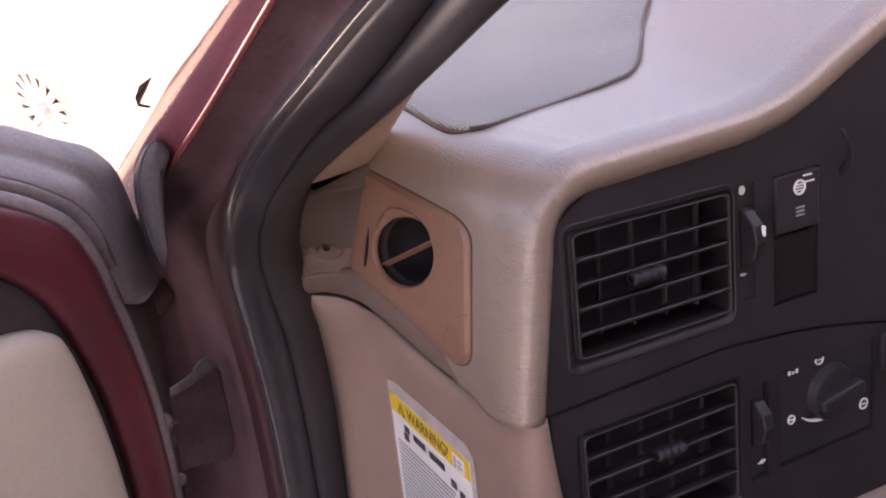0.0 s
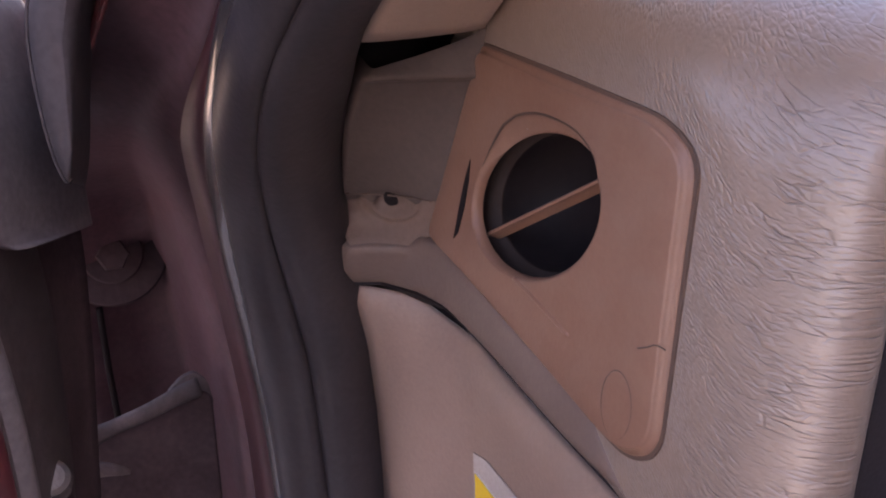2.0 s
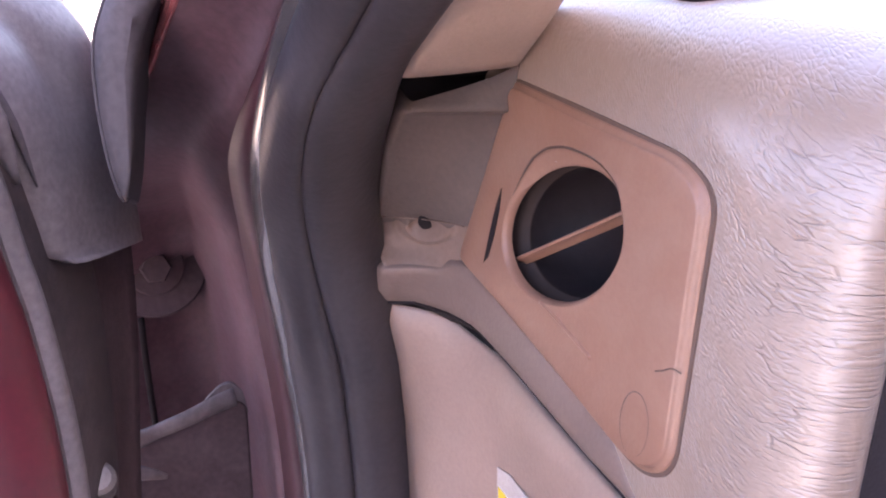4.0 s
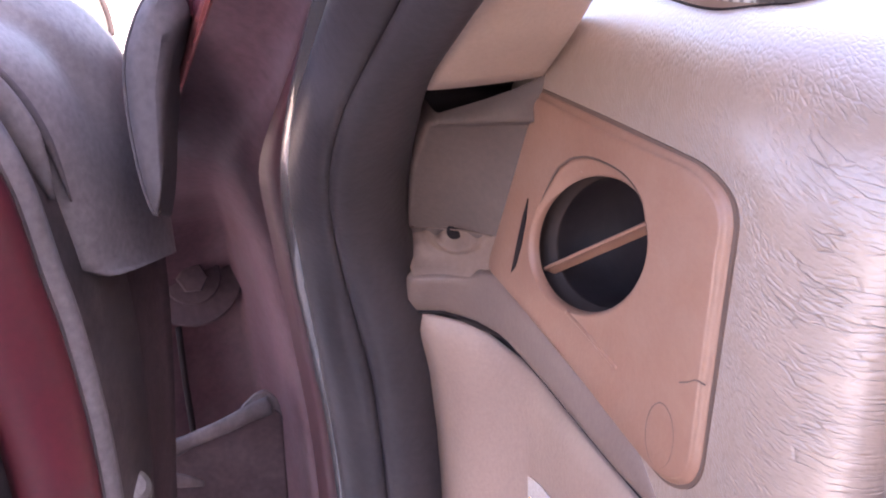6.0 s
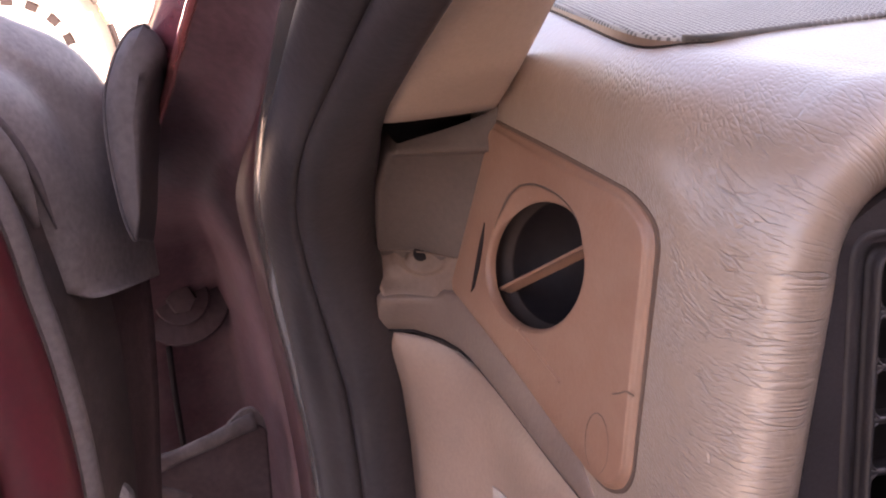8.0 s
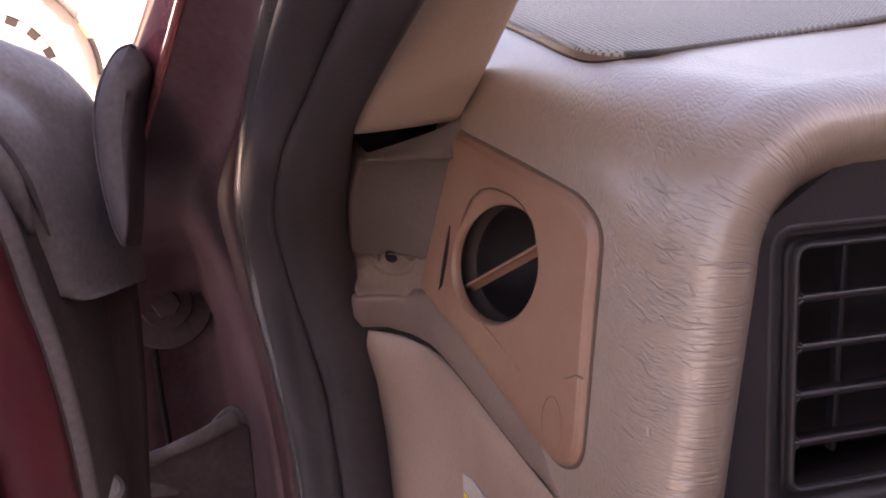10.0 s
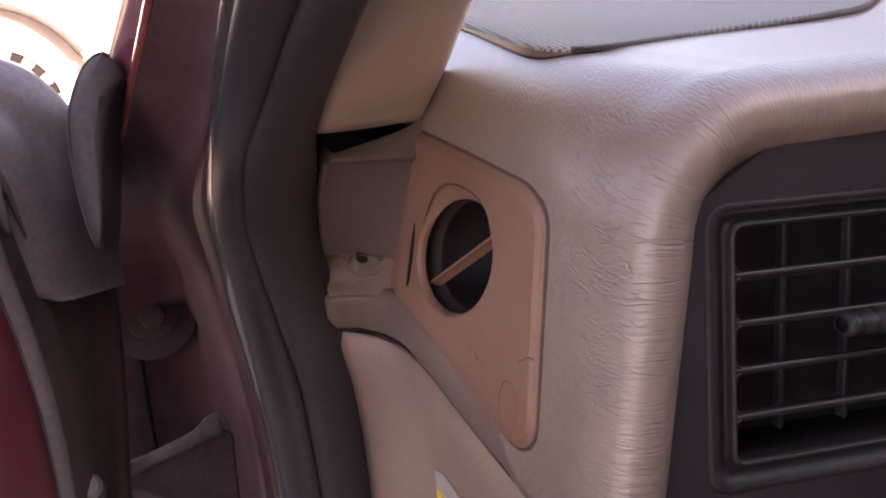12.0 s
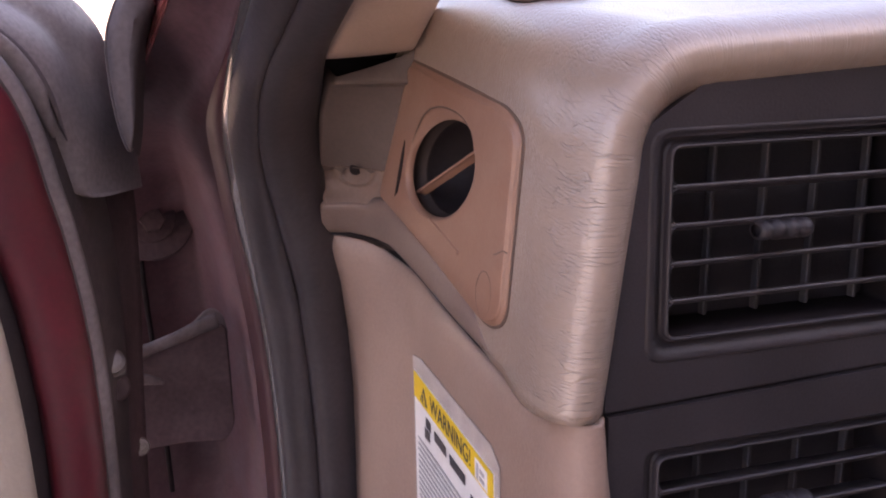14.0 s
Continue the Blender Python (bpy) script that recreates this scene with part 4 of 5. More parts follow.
# greige sill of the dashboard's end, between the panels and the knee panel, with a ledge round the corner
def sill_top(y):
    return min(lerp(1.1095, 1.1520, (y - 0.069) / 0.135) + 0.002, 1.1500) if y < 0.2 else table(y, (0.2, 0.24, 0.34), (1.1490, 1.1455, 1.1440))


def sill_level(f, rise):
    def level(y):
        lo, hi = gap_z(y) + 0.0010, max(sill_top(y), gap_z(y) + 0.0015)
        return lerp(lo, lerp(lo, hi, min(1.0, max(0.0, (y - 0.052) / 0.03))), f)
    return sill_line(level, rise)[3:]


lines = [sill_level(0.0, -0.0012), sill_level(0.05, 0.0004), sill_level(0.2, 0.0012), sill_level(0.5, 0.0016), sill_level(0.8, 0.0013), sill_level(0.95, 0.0006), sill_level(1.0, -0.0006)]
for row in lines:
    for k in range(3):
        row[k] = row[k] + Vector((0.0018 * (1 - k / 3), 0, 0))
turned = len(lines[0]) - 7
back = []
for n_, p in enumerate(lines[-1]):
    g = max(0.0, (n_ - turned) / 6)
    back.append(p + Vector((0.0, 0.004 + 0.008 * min(1.0, g * 2.5), 0.0010 + 0.0015 * min(1.0, g * 2.5))))
part("sill", sheet([list(r) for r in zip(*(lines + [back]))], 0.0015), SILL, dash, "greige sill below the end panel", smooth=True)

# ---- trim of the windscreen pillar ----
ptrim = thing("pillar_trim", (-0.085, 0.2, 1.235), "light tan windscreen pillar trim with a rounded edge", "pillar trim")
right = [(-0.0735, 0.1600, 1.2412), (-0.0710, 0.1330, 1.2590), (-0.0670, 0.1060, 1.2820), (-0.0570, 0.020, 1.350), (-0.0460, -0.070, 1.420), (-0.0330, -0.175, 1.500), (-0.014, -0.32, 1.615)]
left = [(x - table(z, (1.24, 1.42, 1.62), (0.0520, 0.0500, 0.0440)), y - 0.013, z - 0.003) for x, y, z in right]
rt, lt = spline(right, 26), spline(left, 26)
rows = []
for n_, (a, b) in enumerate(zip(rt, lt)):
    row = [a + Vector((0.010, 0.020, 0.006)), a + Vector((0.003, 0.005, 0.002))]
    for k in range(13):
        f = k / 12
        bow = 0.0045 * math.sin(math.pi * f) ** 0.6 * min(1.0, 0.25 + n_ / 6)
        row.append(a.lerp(b, f) + Vector((-0.2 * bow, -0.75 * bow, -0.6 * bow)))
    row += [b + Vector((-0.0010, 0.0020, 0.0015)), b + Vector((0.004, 0.016, 0.010))]
    rows.append(row)
part("moulding", sheet(rows, 0.003), PILLAR, ptrim, smooth=True)

# ---- door aperture: seal, painted pillar ----
F = [(-0.012, -0.46, 1.620), (-0.049, -0.296, 1.500), (-0.065, -0.229, 1.450), (-0.080, -0.161, 1.400), (-0.095, -0.093, 1.360), (-0.109, -0.025, 1.320), (-0.115, 0.037, 1.290), (-0.121, 0.102, 1.260), (-0.125, 0.160, 1.230), (-0.121, 0.206, 1.200), (-0.115, 0.235, 1.170), (-0.107, 0.251, 1.140), (-0.099, 0.264, 1.110), (-0.091, 0.275, 1.080), (-0.085, 0.285, 1.040), (-0.082, 0.289, 1.000), (-0.081, 0.294, 0.950), (-0.081, 0.298, 0.880), (-0.081, 0.305, 0.74)]
Eg = [(-0.055, -0.38, 1.620), (-0.081, -0.222, 1.500), (-0.090, -0.162, 1.450), (-0.102, -0.098, 1.400), (-0.115, -0.042, 1.360), (-0.128, 0.017, 1.320), (-0.139, 0.074, 1.290), (-0.149, 0.118, 1.260), (-0.159, 0.152, 1.230), (-0.160, 0.185, 1.200), (-0.154, 0.217, 1.170), (-0.146, 0.240, 1.140), (-0.138, 0.254, 1.110), (-0.131, 0.263, 1.080), (-0.126, 0.272, 1.040), (-0.122, 0.280, 1.000), (-0.119, 0.286, 0.950), (-0.117, 0.292, 0.880), (-0.116, 0.300, 0.74)]
Dg = [(-0.050, -0.36, 1.620), (-0.086, -0.213, 1.500), (-0.104, -0.151, 1.450), (-0.124, -0.090, 1.400), (-0.144, -0.028, 1.360), (-0.160, 0.035, 1.320), (-0.168, 0.091, 1.290), (-0.173, 0.142, 1.260), (-0.178, 0.181, 1.230), (-0.179, 0.211, 1.200), (-0.175, 0.237, 1.170), (-0.168, 0.254, 1.140), (-0.160, 0.267, 1.110), (-0.153, 0.278, 1.080), (-0.147, 0.288, 1.040), (-0.143, 0.294, 1.000), (-0.140, 0.299, 0.950), (-0.138, 0.304, 0.880), (-0.137, 0.310, 0.74)]
N = 110
fs, es, ds = spline(F, N), spline(Eg, N), spline(Dg, N)
ds = [d + Vector((0.0075 * table(d.z, (1.08, 1.16, 1.45, 1.6), (0.0, 1.0, 1.0, 0.3)), 0, 0)) for d in ds]
seal = thing("door_seal", (-0.1, 0.3, 0.74), "black double-lipped rubber door seal round the aperture", "door seal")


def lip(a_line, b_line, height, skirt=0.030):
    """A rolled lip between two lines, its crown standing towards the door opening."""
    rows = []
    for a, b in zip(a_line, b_line):
        up = (Vector((-0.225, -0.40, 1.29)) - a.lerp(b, 0.5)).normalized()
        w = (a - b).length
        row = [a - up * skirt - (a - b) * 0.15, a - up * skirt * 0.33]
        for k in range(13):
            t = math.pi * k / 12
            f = (1 - math.cos(t)) / 2
            row.append(a.lerp(b, f) + up * height * w * math.sin(t) ** 0.8)
        row += [b - up * 0.010, b - up * 0.030]
        rows.append(row)
    return sheet(rows, 0.002)


part("inner_lip", lip([f.lerp(e, table(f.z, (1.225, 1.245), (-0.04, 0.10))) for f, e in zip(fs, es)], es, 0.50, 0.006), RUBBER, seal, smooth=True)
part("outer_lip", lip(es, ds, 0.42), RUBBER, seal, smooth=True)
strip_edge = [d + (d - e).normalized() * (0.0065 - 0.0035 * max(0.0, min(1.0, (i - 62) / 20))) + Vector((0, 0.003, 0)) for i, (d, e) in enumerate(zip(ds, es))]
part("edge_strip", lip([d.lerp(e, 0.06) + Vector((0, -0.001, 0)) for d, e in zip(ds, es)], strip_edge, 0.20), STRIP, seal, "pale grey edge strip", smooth=True)

# painted pillar and hinge jamb, from the seal outwards
pillar = tagged(thing("windscreen_pillar", (-0.2, 0.4, 0.74), "maroon painted windscreen pillar and dusty door jamb", "car body"), kind="structure")
Cg = [(-0.100, -0.365, 1.620), (-0.132, -0.171, 1.500), (-0.146, -0.093, 1.450), (-0.166, 0.018, 1.380), (-0.187, 0.129, 1.310), (-0.209, 0.224, 1.250), (-0.229, 0.302, 1.200), (-0.246, 0.385, 1.150), (-0.252, 0.425, 1.100), (-0.254, 0.435, 1.050), (-0.254, 0.440, 1.000), (-0.254, 0.445, 0.940), (-0.254, 0.450, 0.880), (-0.254, 0.46, 0.74)]
Og = [(-0.098, -0.27, 1.620), (-0.138, -0.084, 1.500), (-0.158, -0.009, 1.450), (-0.187, 0.095, 1.380), (-0.213, 0.200, 1.310), (-0.236, 0.289, 1.250), (-0.254, 0.363, 1.200), (-0.285, 0.420, 1.150), (-0.305, 0.445, 1.100), (-0.310, 0.455, 1.050), (-0.312, 0.460, 1.000), (-0.314, 0.465, 0.940), (-0.314, 0.470, 0.880), (-0.314, 0.48, 0.74)]


def at_heights(points):
    """The curve's points at the heights of the seal's outer line."""
    zs = [p[2] for p in points][::-1]
    return [Vector((table(d.z, zs, [p[0] for p in points][::-1]), table(d.z, zs, [p[1] for p in points][::-1]), d.z)) for d in ds]


cs, os_ = at_heights(Cg), at_heights(Og)
RIDGE_Z, RIDGE_X, RIDGE_Y = (0.74, 0.90, 1.006, 1.094, 1.151, 1.20, 1.25), (-0.158, -0.158, -0.163, -0.176, -0.187, -0.200, -0.203), (0.43, 0.43, 0.425, 0.412, 0.372, 0.285, 0.215)
rows = []
for d, c, o in zip(ds, cs, os_):
    n_out = Vector((-0.9, -0.42, 0))
    start = d + Vector((0, 0.018, 0))
    w = max(0.0, min(1.0, (1.25 - d.z) / 0.06))
    w = w * w * (3 - 2 * w)
    ridge = Vector((table(d.z, RIDGE_Z, RIDGE_X), table(d.z, RIDGE_Z, RIDGE_Y), d.z))
    foot = ridge.lerp(c, 0.25) + Vector((0.006, 0.034, 0)) * max(0.0, min(1.0, (1.2 - d.z) / 0.06))
    bent = [start, start.lerp(ridge, 0.35), start.lerp(ridge, 0.68), start.lerp(ridge, 0.92), ridge.lerp(foot, 0.15), ridge.lerp(foot, 0.5), foot, foot.lerp(c, 0.35), foot.lerp(c, 0.7), c]
    row = [d + Vector((0.012, 0.030, 0)), d + Vector((0.0, 0.020, 0))]
    for k in range(1, 9):
        f = k / 8
        row.append((start.lerp(c, f) - n_out * 0.010 * math.sin(math.pi * f)).lerp(bent[k + 1] if k > 1 else bent[1], w))
    row += [c + Vector((-0.0022, 0.0012, 0.0)), c.lerp(o, 0.10) + n_out * 0.0012]
    for k in range(2, 9):
        row.append(c.lerp(o, k / 8) + n_out * 0.004 * math.sin(math.pi * k / 8))
    row += [o + Vector((0.004, 0.010, 0)), o + Vector((0.05, 0.05, 0))]
    rows.append(row)
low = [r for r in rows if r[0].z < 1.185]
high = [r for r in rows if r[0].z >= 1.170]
part("jamb_face", sheet([row[2:11] for row in rows], 0.003), JAMB, pillar, "dusty maroon jamb face", smooth=True)
part("jamb_edge", sheet([row[:3] for row in rows], 0.003), RED_DULL, pillar, "bare red paint beside the seal", smooth=True)
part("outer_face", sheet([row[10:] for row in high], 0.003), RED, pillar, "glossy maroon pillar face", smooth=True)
# The lower rows take the darkened jamb colour, for shade between door and pillar.
part("hinge_face", sheet([row[10:] for row in low], 0.003), GAP_SHADE, pillar, "dusty hinge face darkened for the shaded gap", smooth=True)
part("drip_rail", tube([c + Vector((-0.003, -0.001, 0)) for c in cs if c.z > 1.212], 0.0026, 10), PAINT_EDGE, pillar, "painted drip rail brightened for its highlight", smooth=True)

# dark plate added behind the seal: closes the pillar towards the cabin, blocks light
lt_z = [p.z for p in lt]
plate = []
for d in ds:
    if d.z > 1.2265:
        far = Vector((table(d.z, lt_z, [p.x for p in lt]), table(d.z, lt_z, [p.y for p in lt]) + 0.030, d.z))
    else:
        far = Vector((side_x(0.345, d.z), 0.350, d.z))
    near = d + Vector((0.010, 0.032, 0))
    plate.append([near, near.lerp(far, 0.5) + Vector((0.006, 0.012, 0)), far + Vector((0.012, 0.006, 0)), far + Vector((0.05, 0.02, 0))])
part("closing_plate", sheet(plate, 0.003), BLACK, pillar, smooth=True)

hb = thing("hinge_bolt", (-0.218, 0.42, 1.108), "dusty maroon hinge bolt on stepped round washers", "bolt")


def stud(name, centre, axis, rings, sides, mat, parent, text=""):
    """A turned piece: radius and height rings along an axis, with a closed top."""
    q = Vector(axis).to_track_quat("Z", "Y").to_matrix().to_4x4()
    loops = [[Matrix.Translation(centre) @ q @ Vector((r * math.cos(2 * math.pi * k / sides), r * math.sin(2 * math.pi * k / sides), h)) for k in range(sides)] for r, h in rings]
    return part(name, sheet(loops + [[sum(loops[-1], Vector()) / sides] * sides], closed=True), mat, parent, text)


BOLT = Vector((-0.218, 0.436, 1.104))
AXIS = (0.05, -1.0, 0.12)
stud("hinge_plate", BOLT, AXIS, [(0.034, -0.02), (0.034, 0.002), (0.0325, 0.0036), (0.027, 0.0036)], 32, GAP_SHADE, hb)
stud("washer", BOLT, AXIS, [(0.019, 0.0), (0.019, 0.0062), (0.0178, 0.0075), (0.012, 0.0075)], 28, GAP_SHADE, hb)
stud("head", BOLT, AXIS, [(0.0105, 0.0), (0.0105, 0.0125), (0.0092, 0.0145), (0.006, 0.0145)], 6, GAP_SHADE, hb, "hexagon bolt head")

# check strap and its bracket, low in the gap
strap = thing("check_strap", (-0.21, 0.34, 0.99), "dusty steel door check strap with a bolted bracket", "door check")
arm = spline([(-0.2520, 0.356, 1.0142), (-0.2440, 0.3565, 1.0155), (-0.2340, 0.357, 1.0182), (-0.2222, 0.357, 1.0222), (-0.2053, 0.358, 1.0273), (-0.1903, 0.360, 1.0326), (-0.1775, 0.364, 1.0350)], 26)
part("arm", tube(arm, [table(k / 25, (0, 0.06, 0.25, 0.45, 0.75, 1.0), (0.0030, 0.0056, 0.0062, 0.0046, 0.0054, 0.0064)) for k in range(26)], 12, flat=0.45, across=Vector((0, 0, 1))), STRAP, strap, "flat dusty arm", smooth=True)
gusset = [Vector(p) for p in ((-0.1960, 1.0330), (-0.1860, 1.0420), (-0.1790, 1.0440), (-0.1720, 1.0370), (-0.1690, 1.0220), (-0.1750, 1.0240), (-0.1850, 1.0280))]
part("gusset", slab([(p.x, 0.3660, p.y) for p in rounded(gusset, 0.003)], (0, 0.005, 0), 0.0012), STRAP, strap, "dusty folded gusset")
bk = rounded([Vector(p) for p in ((-0.2520, 1.0081), (-0.2540, 0.9400), (-0.2400, 0.9330), (-0.2070, 0.9366), (-0.1764, 0.9343), (-0.1690, 0.9480), (-0.1696, 0.9900), (-0.1701, 1.0300), (-0.1850, 1.0340))], 0.006)
part("bracket", slab([(p.x, 0.372 - 0.10 * (p.x + 0.21), p.y) for p in bk], (0, -0.004, 0), 0.0015), GAP_SHADE, strap, "dusty bracket plate")
part("tongue", tube(spline([(-0.2490, 0.348, 1.0006), (-0.2420, 0.349, 1.0004), (-0.2320, 0.350, 0.9985), (-0.2205, 0.351, 0.9945)], 10), [0.0040, 0.0050, 0.0054, 0.0055, 0.0052, 0.0048, 0.0042, 0.0036, 0.0028, 0.0016], 10, flat=0.5, across=Vector((0, 0, 1))), STRAP, strap, smooth=True)
stud("nut", Vector((-0.2556, 0.218, 1.0794)), (0.25, -1.0, 0.5), [(0.0078, -0.02), (0.0078, -0.001), (0.0070, 0.0008), (0.0052, 0.0014), (0.0030, 0.0012)], 6, STRAP, strap, "dusty hexagon nut")
stud("roller", Vector((-0.2519, 0.218, 1.0589)), (0.15, -0.7, 0.7), [(0.0096, -0.014), (0.0096, -0.002), (0.0084, 0.0002), (0.0084, 0.0024), (0.0060, 0.0036), (0.0030, 0.0038)], 20, STEEL, strap, "worn steel roller")
stud("nut", Vector((-0.2505, 0.220, 1.0420)), (0.2, -1.0, 0.2), [(0.0090, -0.02), (0.0090, 0.002), (0.0070, 0.004), (0.0040, 0.0042)], 14, GAP_SHADE, strap)
stud("bracket_screw", Vector((-0.2401, 0.270, 0.9799)), (0.1, -1.0, 0.35), [(0.0064, -0.03), (0.0064, 0.0), (0.0054, 0.0018), (0.0030, 0.0020), (0.0026, 0.0008)], 12, STEEL, strap, "bright screw head")
groove = thing("jamb_groove", (-0.226, 0.43, 0.9), "dark narrow gap down the hinge pillar", "car body", kind="structure")
part("gap_line", tube(spline([(-0.2290, 0.4350, 1.070), (-0.2275, 0.4375, 1.030), (-0.2240, 0.441, 0.97), (-0.2200, 0.446, 0.86)], 10), 0.0022, 8), BLACK, groove, smooth=True)

# dark wing-shaped rubber finisher between pillar and door
fin = thing("corner_finisher", (-0.225, 0.26, 1.18), "black leaf-shaped rubber corner finisher at the pillar foot", "finisher")
tips = [(-0.2190, 1.2842), (-0.2260, 1.2812), (-0.2325, 1.2725), (-0.2372, 1.2620), (-0.2402, 1.2520), (-0.2415, 1.2380), (-0.2405, 1.2150), (-0.2370, 1.1900), (-0.2320, 1.1780), (-0.2275, 1.1950), (-0.2240, 1.2250), (-0.2195, 1.2500), (-0.2150, 1.2620), (-0.2105, 1.2715), (-0.2135, 1.2795), (-0.2190, 1.2842)]
leaf = spline([(-0.21 + (x + 0.21) * 0.88, 0.195, 1.265 + (z - 1.265) * 0.88) for x, z in tips], 61)[:-1]
cen = [Vector((lerp(-0.226, p.x, 0.3), 0.195, lerp(1.240, p.z, 0.75))) for p in leaf]
rings = [[p + Vector((0.004, 0.050, -0.01)) for p in leaf], [p + Vector((0, 0.003, 0)) for p in leaf], [p.lerp(c, 0.12) + Vector((0, -0.002, 0)) for p, c in zip(leaf, cen)], [p.lerp(c, 0.6) + Vector((0, -0.006, 0)) for p, c in zip(leaf, cen)], [c + Vector((0, -0.007, 0)) for c in cen], [Vector((-0.226, 0.1875, 1.240))] * len(cen)]
part("rubber", sheet([r + r[:1] for r in rings]), LEAF, fin, smooth=True)

part("edge_lip", tube(leaf[58:] + leaf[:34], 0.0007, 8), LEAF, fin, "thin rolled edge", smooth=True)

wiper = thing("wiper_blade", (-0.165, 0.53, 1.26), "dark wiper blade tip before the windscreen", "wiper")
part("blade", slab([(-0.1700, 0.530, 1.2660), (-0.1715, 0.528, 1.2760), (-0.1660, 0.524, 1.2880), (-0.1530, 0.518, 1.2960), (-0.1600, 0.523, 1.2830), (-0.1655, 0.528, 1.2740)], (0.004, 0.010, 0)), RUBBER, wiper)
part("arm", tube(spline([(-0.168, 0.534, 1.268), (-0.150, 0.54, 1.262), (-0.10, 0.56, 1.256), (-0.02, 0.60, 1.25)], 10), 0.0018, 8, across=Vector((0, 0, 1))), RUBBER, wiper, smooth=True)

# ---- the open door ----
DO, DD, DN = Vector((-0.241, 0.270, 0)), Vector((-0.906, -0.423, 0)), Vector((0.423, -0.906, 0))


def door_at(s, n, z):
    return DO + DD * s + DN * n + Vector((0, 0, z))


door = thing("car_door", (-0.5, 0.12, 0.45), "maroon car door standing wide open, with cream inner trim", "car door")
OUT = [(0.004, 0.45), (-0.004, 0.80), (-0.010, 1.00), (-0.016, 1.10), (-0.016, 1.165), (-0.008, 1.215), (0.000, 1.250), (0.0095, 1.266), (0.023, 1.2780), (0.046, 1.2885), (0.080, 1.3050), (0.14, 1.329), (0.30, 1.375), (0.60, 1.41), (0.95, 1.42)]
REDO = [(0.070, 0.45), (0.060, 0.80), (0.056, 0.95), (0.055, 1.03), (0.058, 1.095), (0.065, 1.145), (0.071, 1.172), (0.078, 1.205), (0.088, 1.230), (0.102, 1.247), (0.135, 1.268), (0.20, 1.292), (0.33, 1.320), (0.60, 1.35), (0.95, 1.36)]
REDI = [(0.105, 0.45), (0.092, 0.80), (0.087, 0.95), (0.087, 1.03), (0.091, 1.085), (0.097, 1.125), (0.104, 1.150), (0.112, 1.175), (0.121, 1.195), (0.134, 1.212), (0.160, 1.232), (0.22, 1.255), (0.34, 1.28), (0.60, 1.305), (0.95, 1.315)]
M = 80


def curve2(pts):
    return [(p.x, p.y) for p in spline([(a, b, 0) for a, b in pts], M)]


wo, ro, ri = curve2(OUT), curve2(REDO), curve2(REDI)


def door_band(stops, thick=0.003):
    """Rows across the door's edge: for each stop, a blend of two curves and a height over the outer skin."""
    rows = []
    for i in range(M):
        row = []
        for (a, b, f, n) in stops:
            p, q = a[i], b[i]
            row.append(door_at(lerp(p[0], q[0], f), n, lerp(p[1], q[1], f)))
        rows.append(row)
    return sheet(rows, thick)


part("outer_skin", door_band([(wo, ro, 0.9, -0.030), (wo, ro, 0.25, -0.024), (wo, ro, 0.05, -0.010), (wo, ro, 0.04, -0.006)]), RED, door, "maroon outer skin", smooth=True)
part("edge_flange", door_band([(wo, ro, 0.03, -0.004), (wo, ro, 0.10, -0.002), (wo, ro, 0.25, 0.008), (wo, ro, 0.45, 0.026), (wo, ro, 0.75, 0.050)]), GAP_SHADE, door, "dusty edge flange darkened for the shaded gap", smooth=True)
FOOT = 1.157
band = []
for i in range(M):
    if wo[i][1] < FOOT - 0.012:
        continue
    row = []
    for f, n in ((0.00, 0.000), (0.0, 0.004), (0.03, 0.0085), (0.12, 0.0155), (0.22, 0.0230), (0.29, 0.0280), (0.36, 0.0330), (0.43, 0.0382), (0.52, 0.0445), (0.64, 0.0515), (0.72, 0.0535), (0.77, 0.050), (0.78, 0.042), (0.55, 0.030), (0.20, 0.006)):
        z = lerp(wo[i][1], ro[i][1], f)
        s_ = lerp(wo[i][0], ro[i][0], f)
        n -= 0.007 * math.exp(-((f - 0.36) / 0.07) ** 2) * max(0.0, min(1.0, (wo[i][1] - 1.235) / 0.03))
        row.append(door_at(s_, n, max(z, FOOT + 0.10 * (min(s_, 0.06) + 0.013) + 0.0004 * len(band))))
    band.append(row)
strip_mesh = sheet(band, closed=True)
strip_mesh.verts.ensure_lookup_table()
strip_mesh.faces.new(strip_mesh.verts[:len(band[0])])
part("weatherstrip", strip_mesh, GREY_RUBBER, door, "broad grey rubber weatherstrip with a straight foot", smooth=True)
weather = []
for i in range(M):
    weather.append(door_at(lerp(wo[i][0], ro[i][0], 0.97), 0.070, lerp(wo[i][1], ro[i][1], 0.97)))
part("inner_seal", tube(weather, 0.0075, 14, across=Vector((0.7, -0.3, 0.6))), GREY_RUBBER, door, "grey rubber bead beside the frame, paled for haze", smooth=True)
part("inner_flange", door_band([(wo, ro, 0.45, 0.030), (wo, ro, 0.75, 0.052), (wo, ro, 0.93, 0.070), (ro, ri, 0.0, 0.078)]), DUSTY, door, smooth=True)
part("red_frame", door_band([(ro, ri, 0.0, 0.076), (ro, ri, 0.06, 0.080), (ro, ri, 0.25, 0.0835), (ro, ri, 0.6, 0.0830), (ro, ri, 0.92, 0.0790), (ro, ri, 1.0, 0.074)]), RED_BRIGHT, door, "bright red painted frame", smooth=True)
# window glass channel above and black inner lining
lining = []
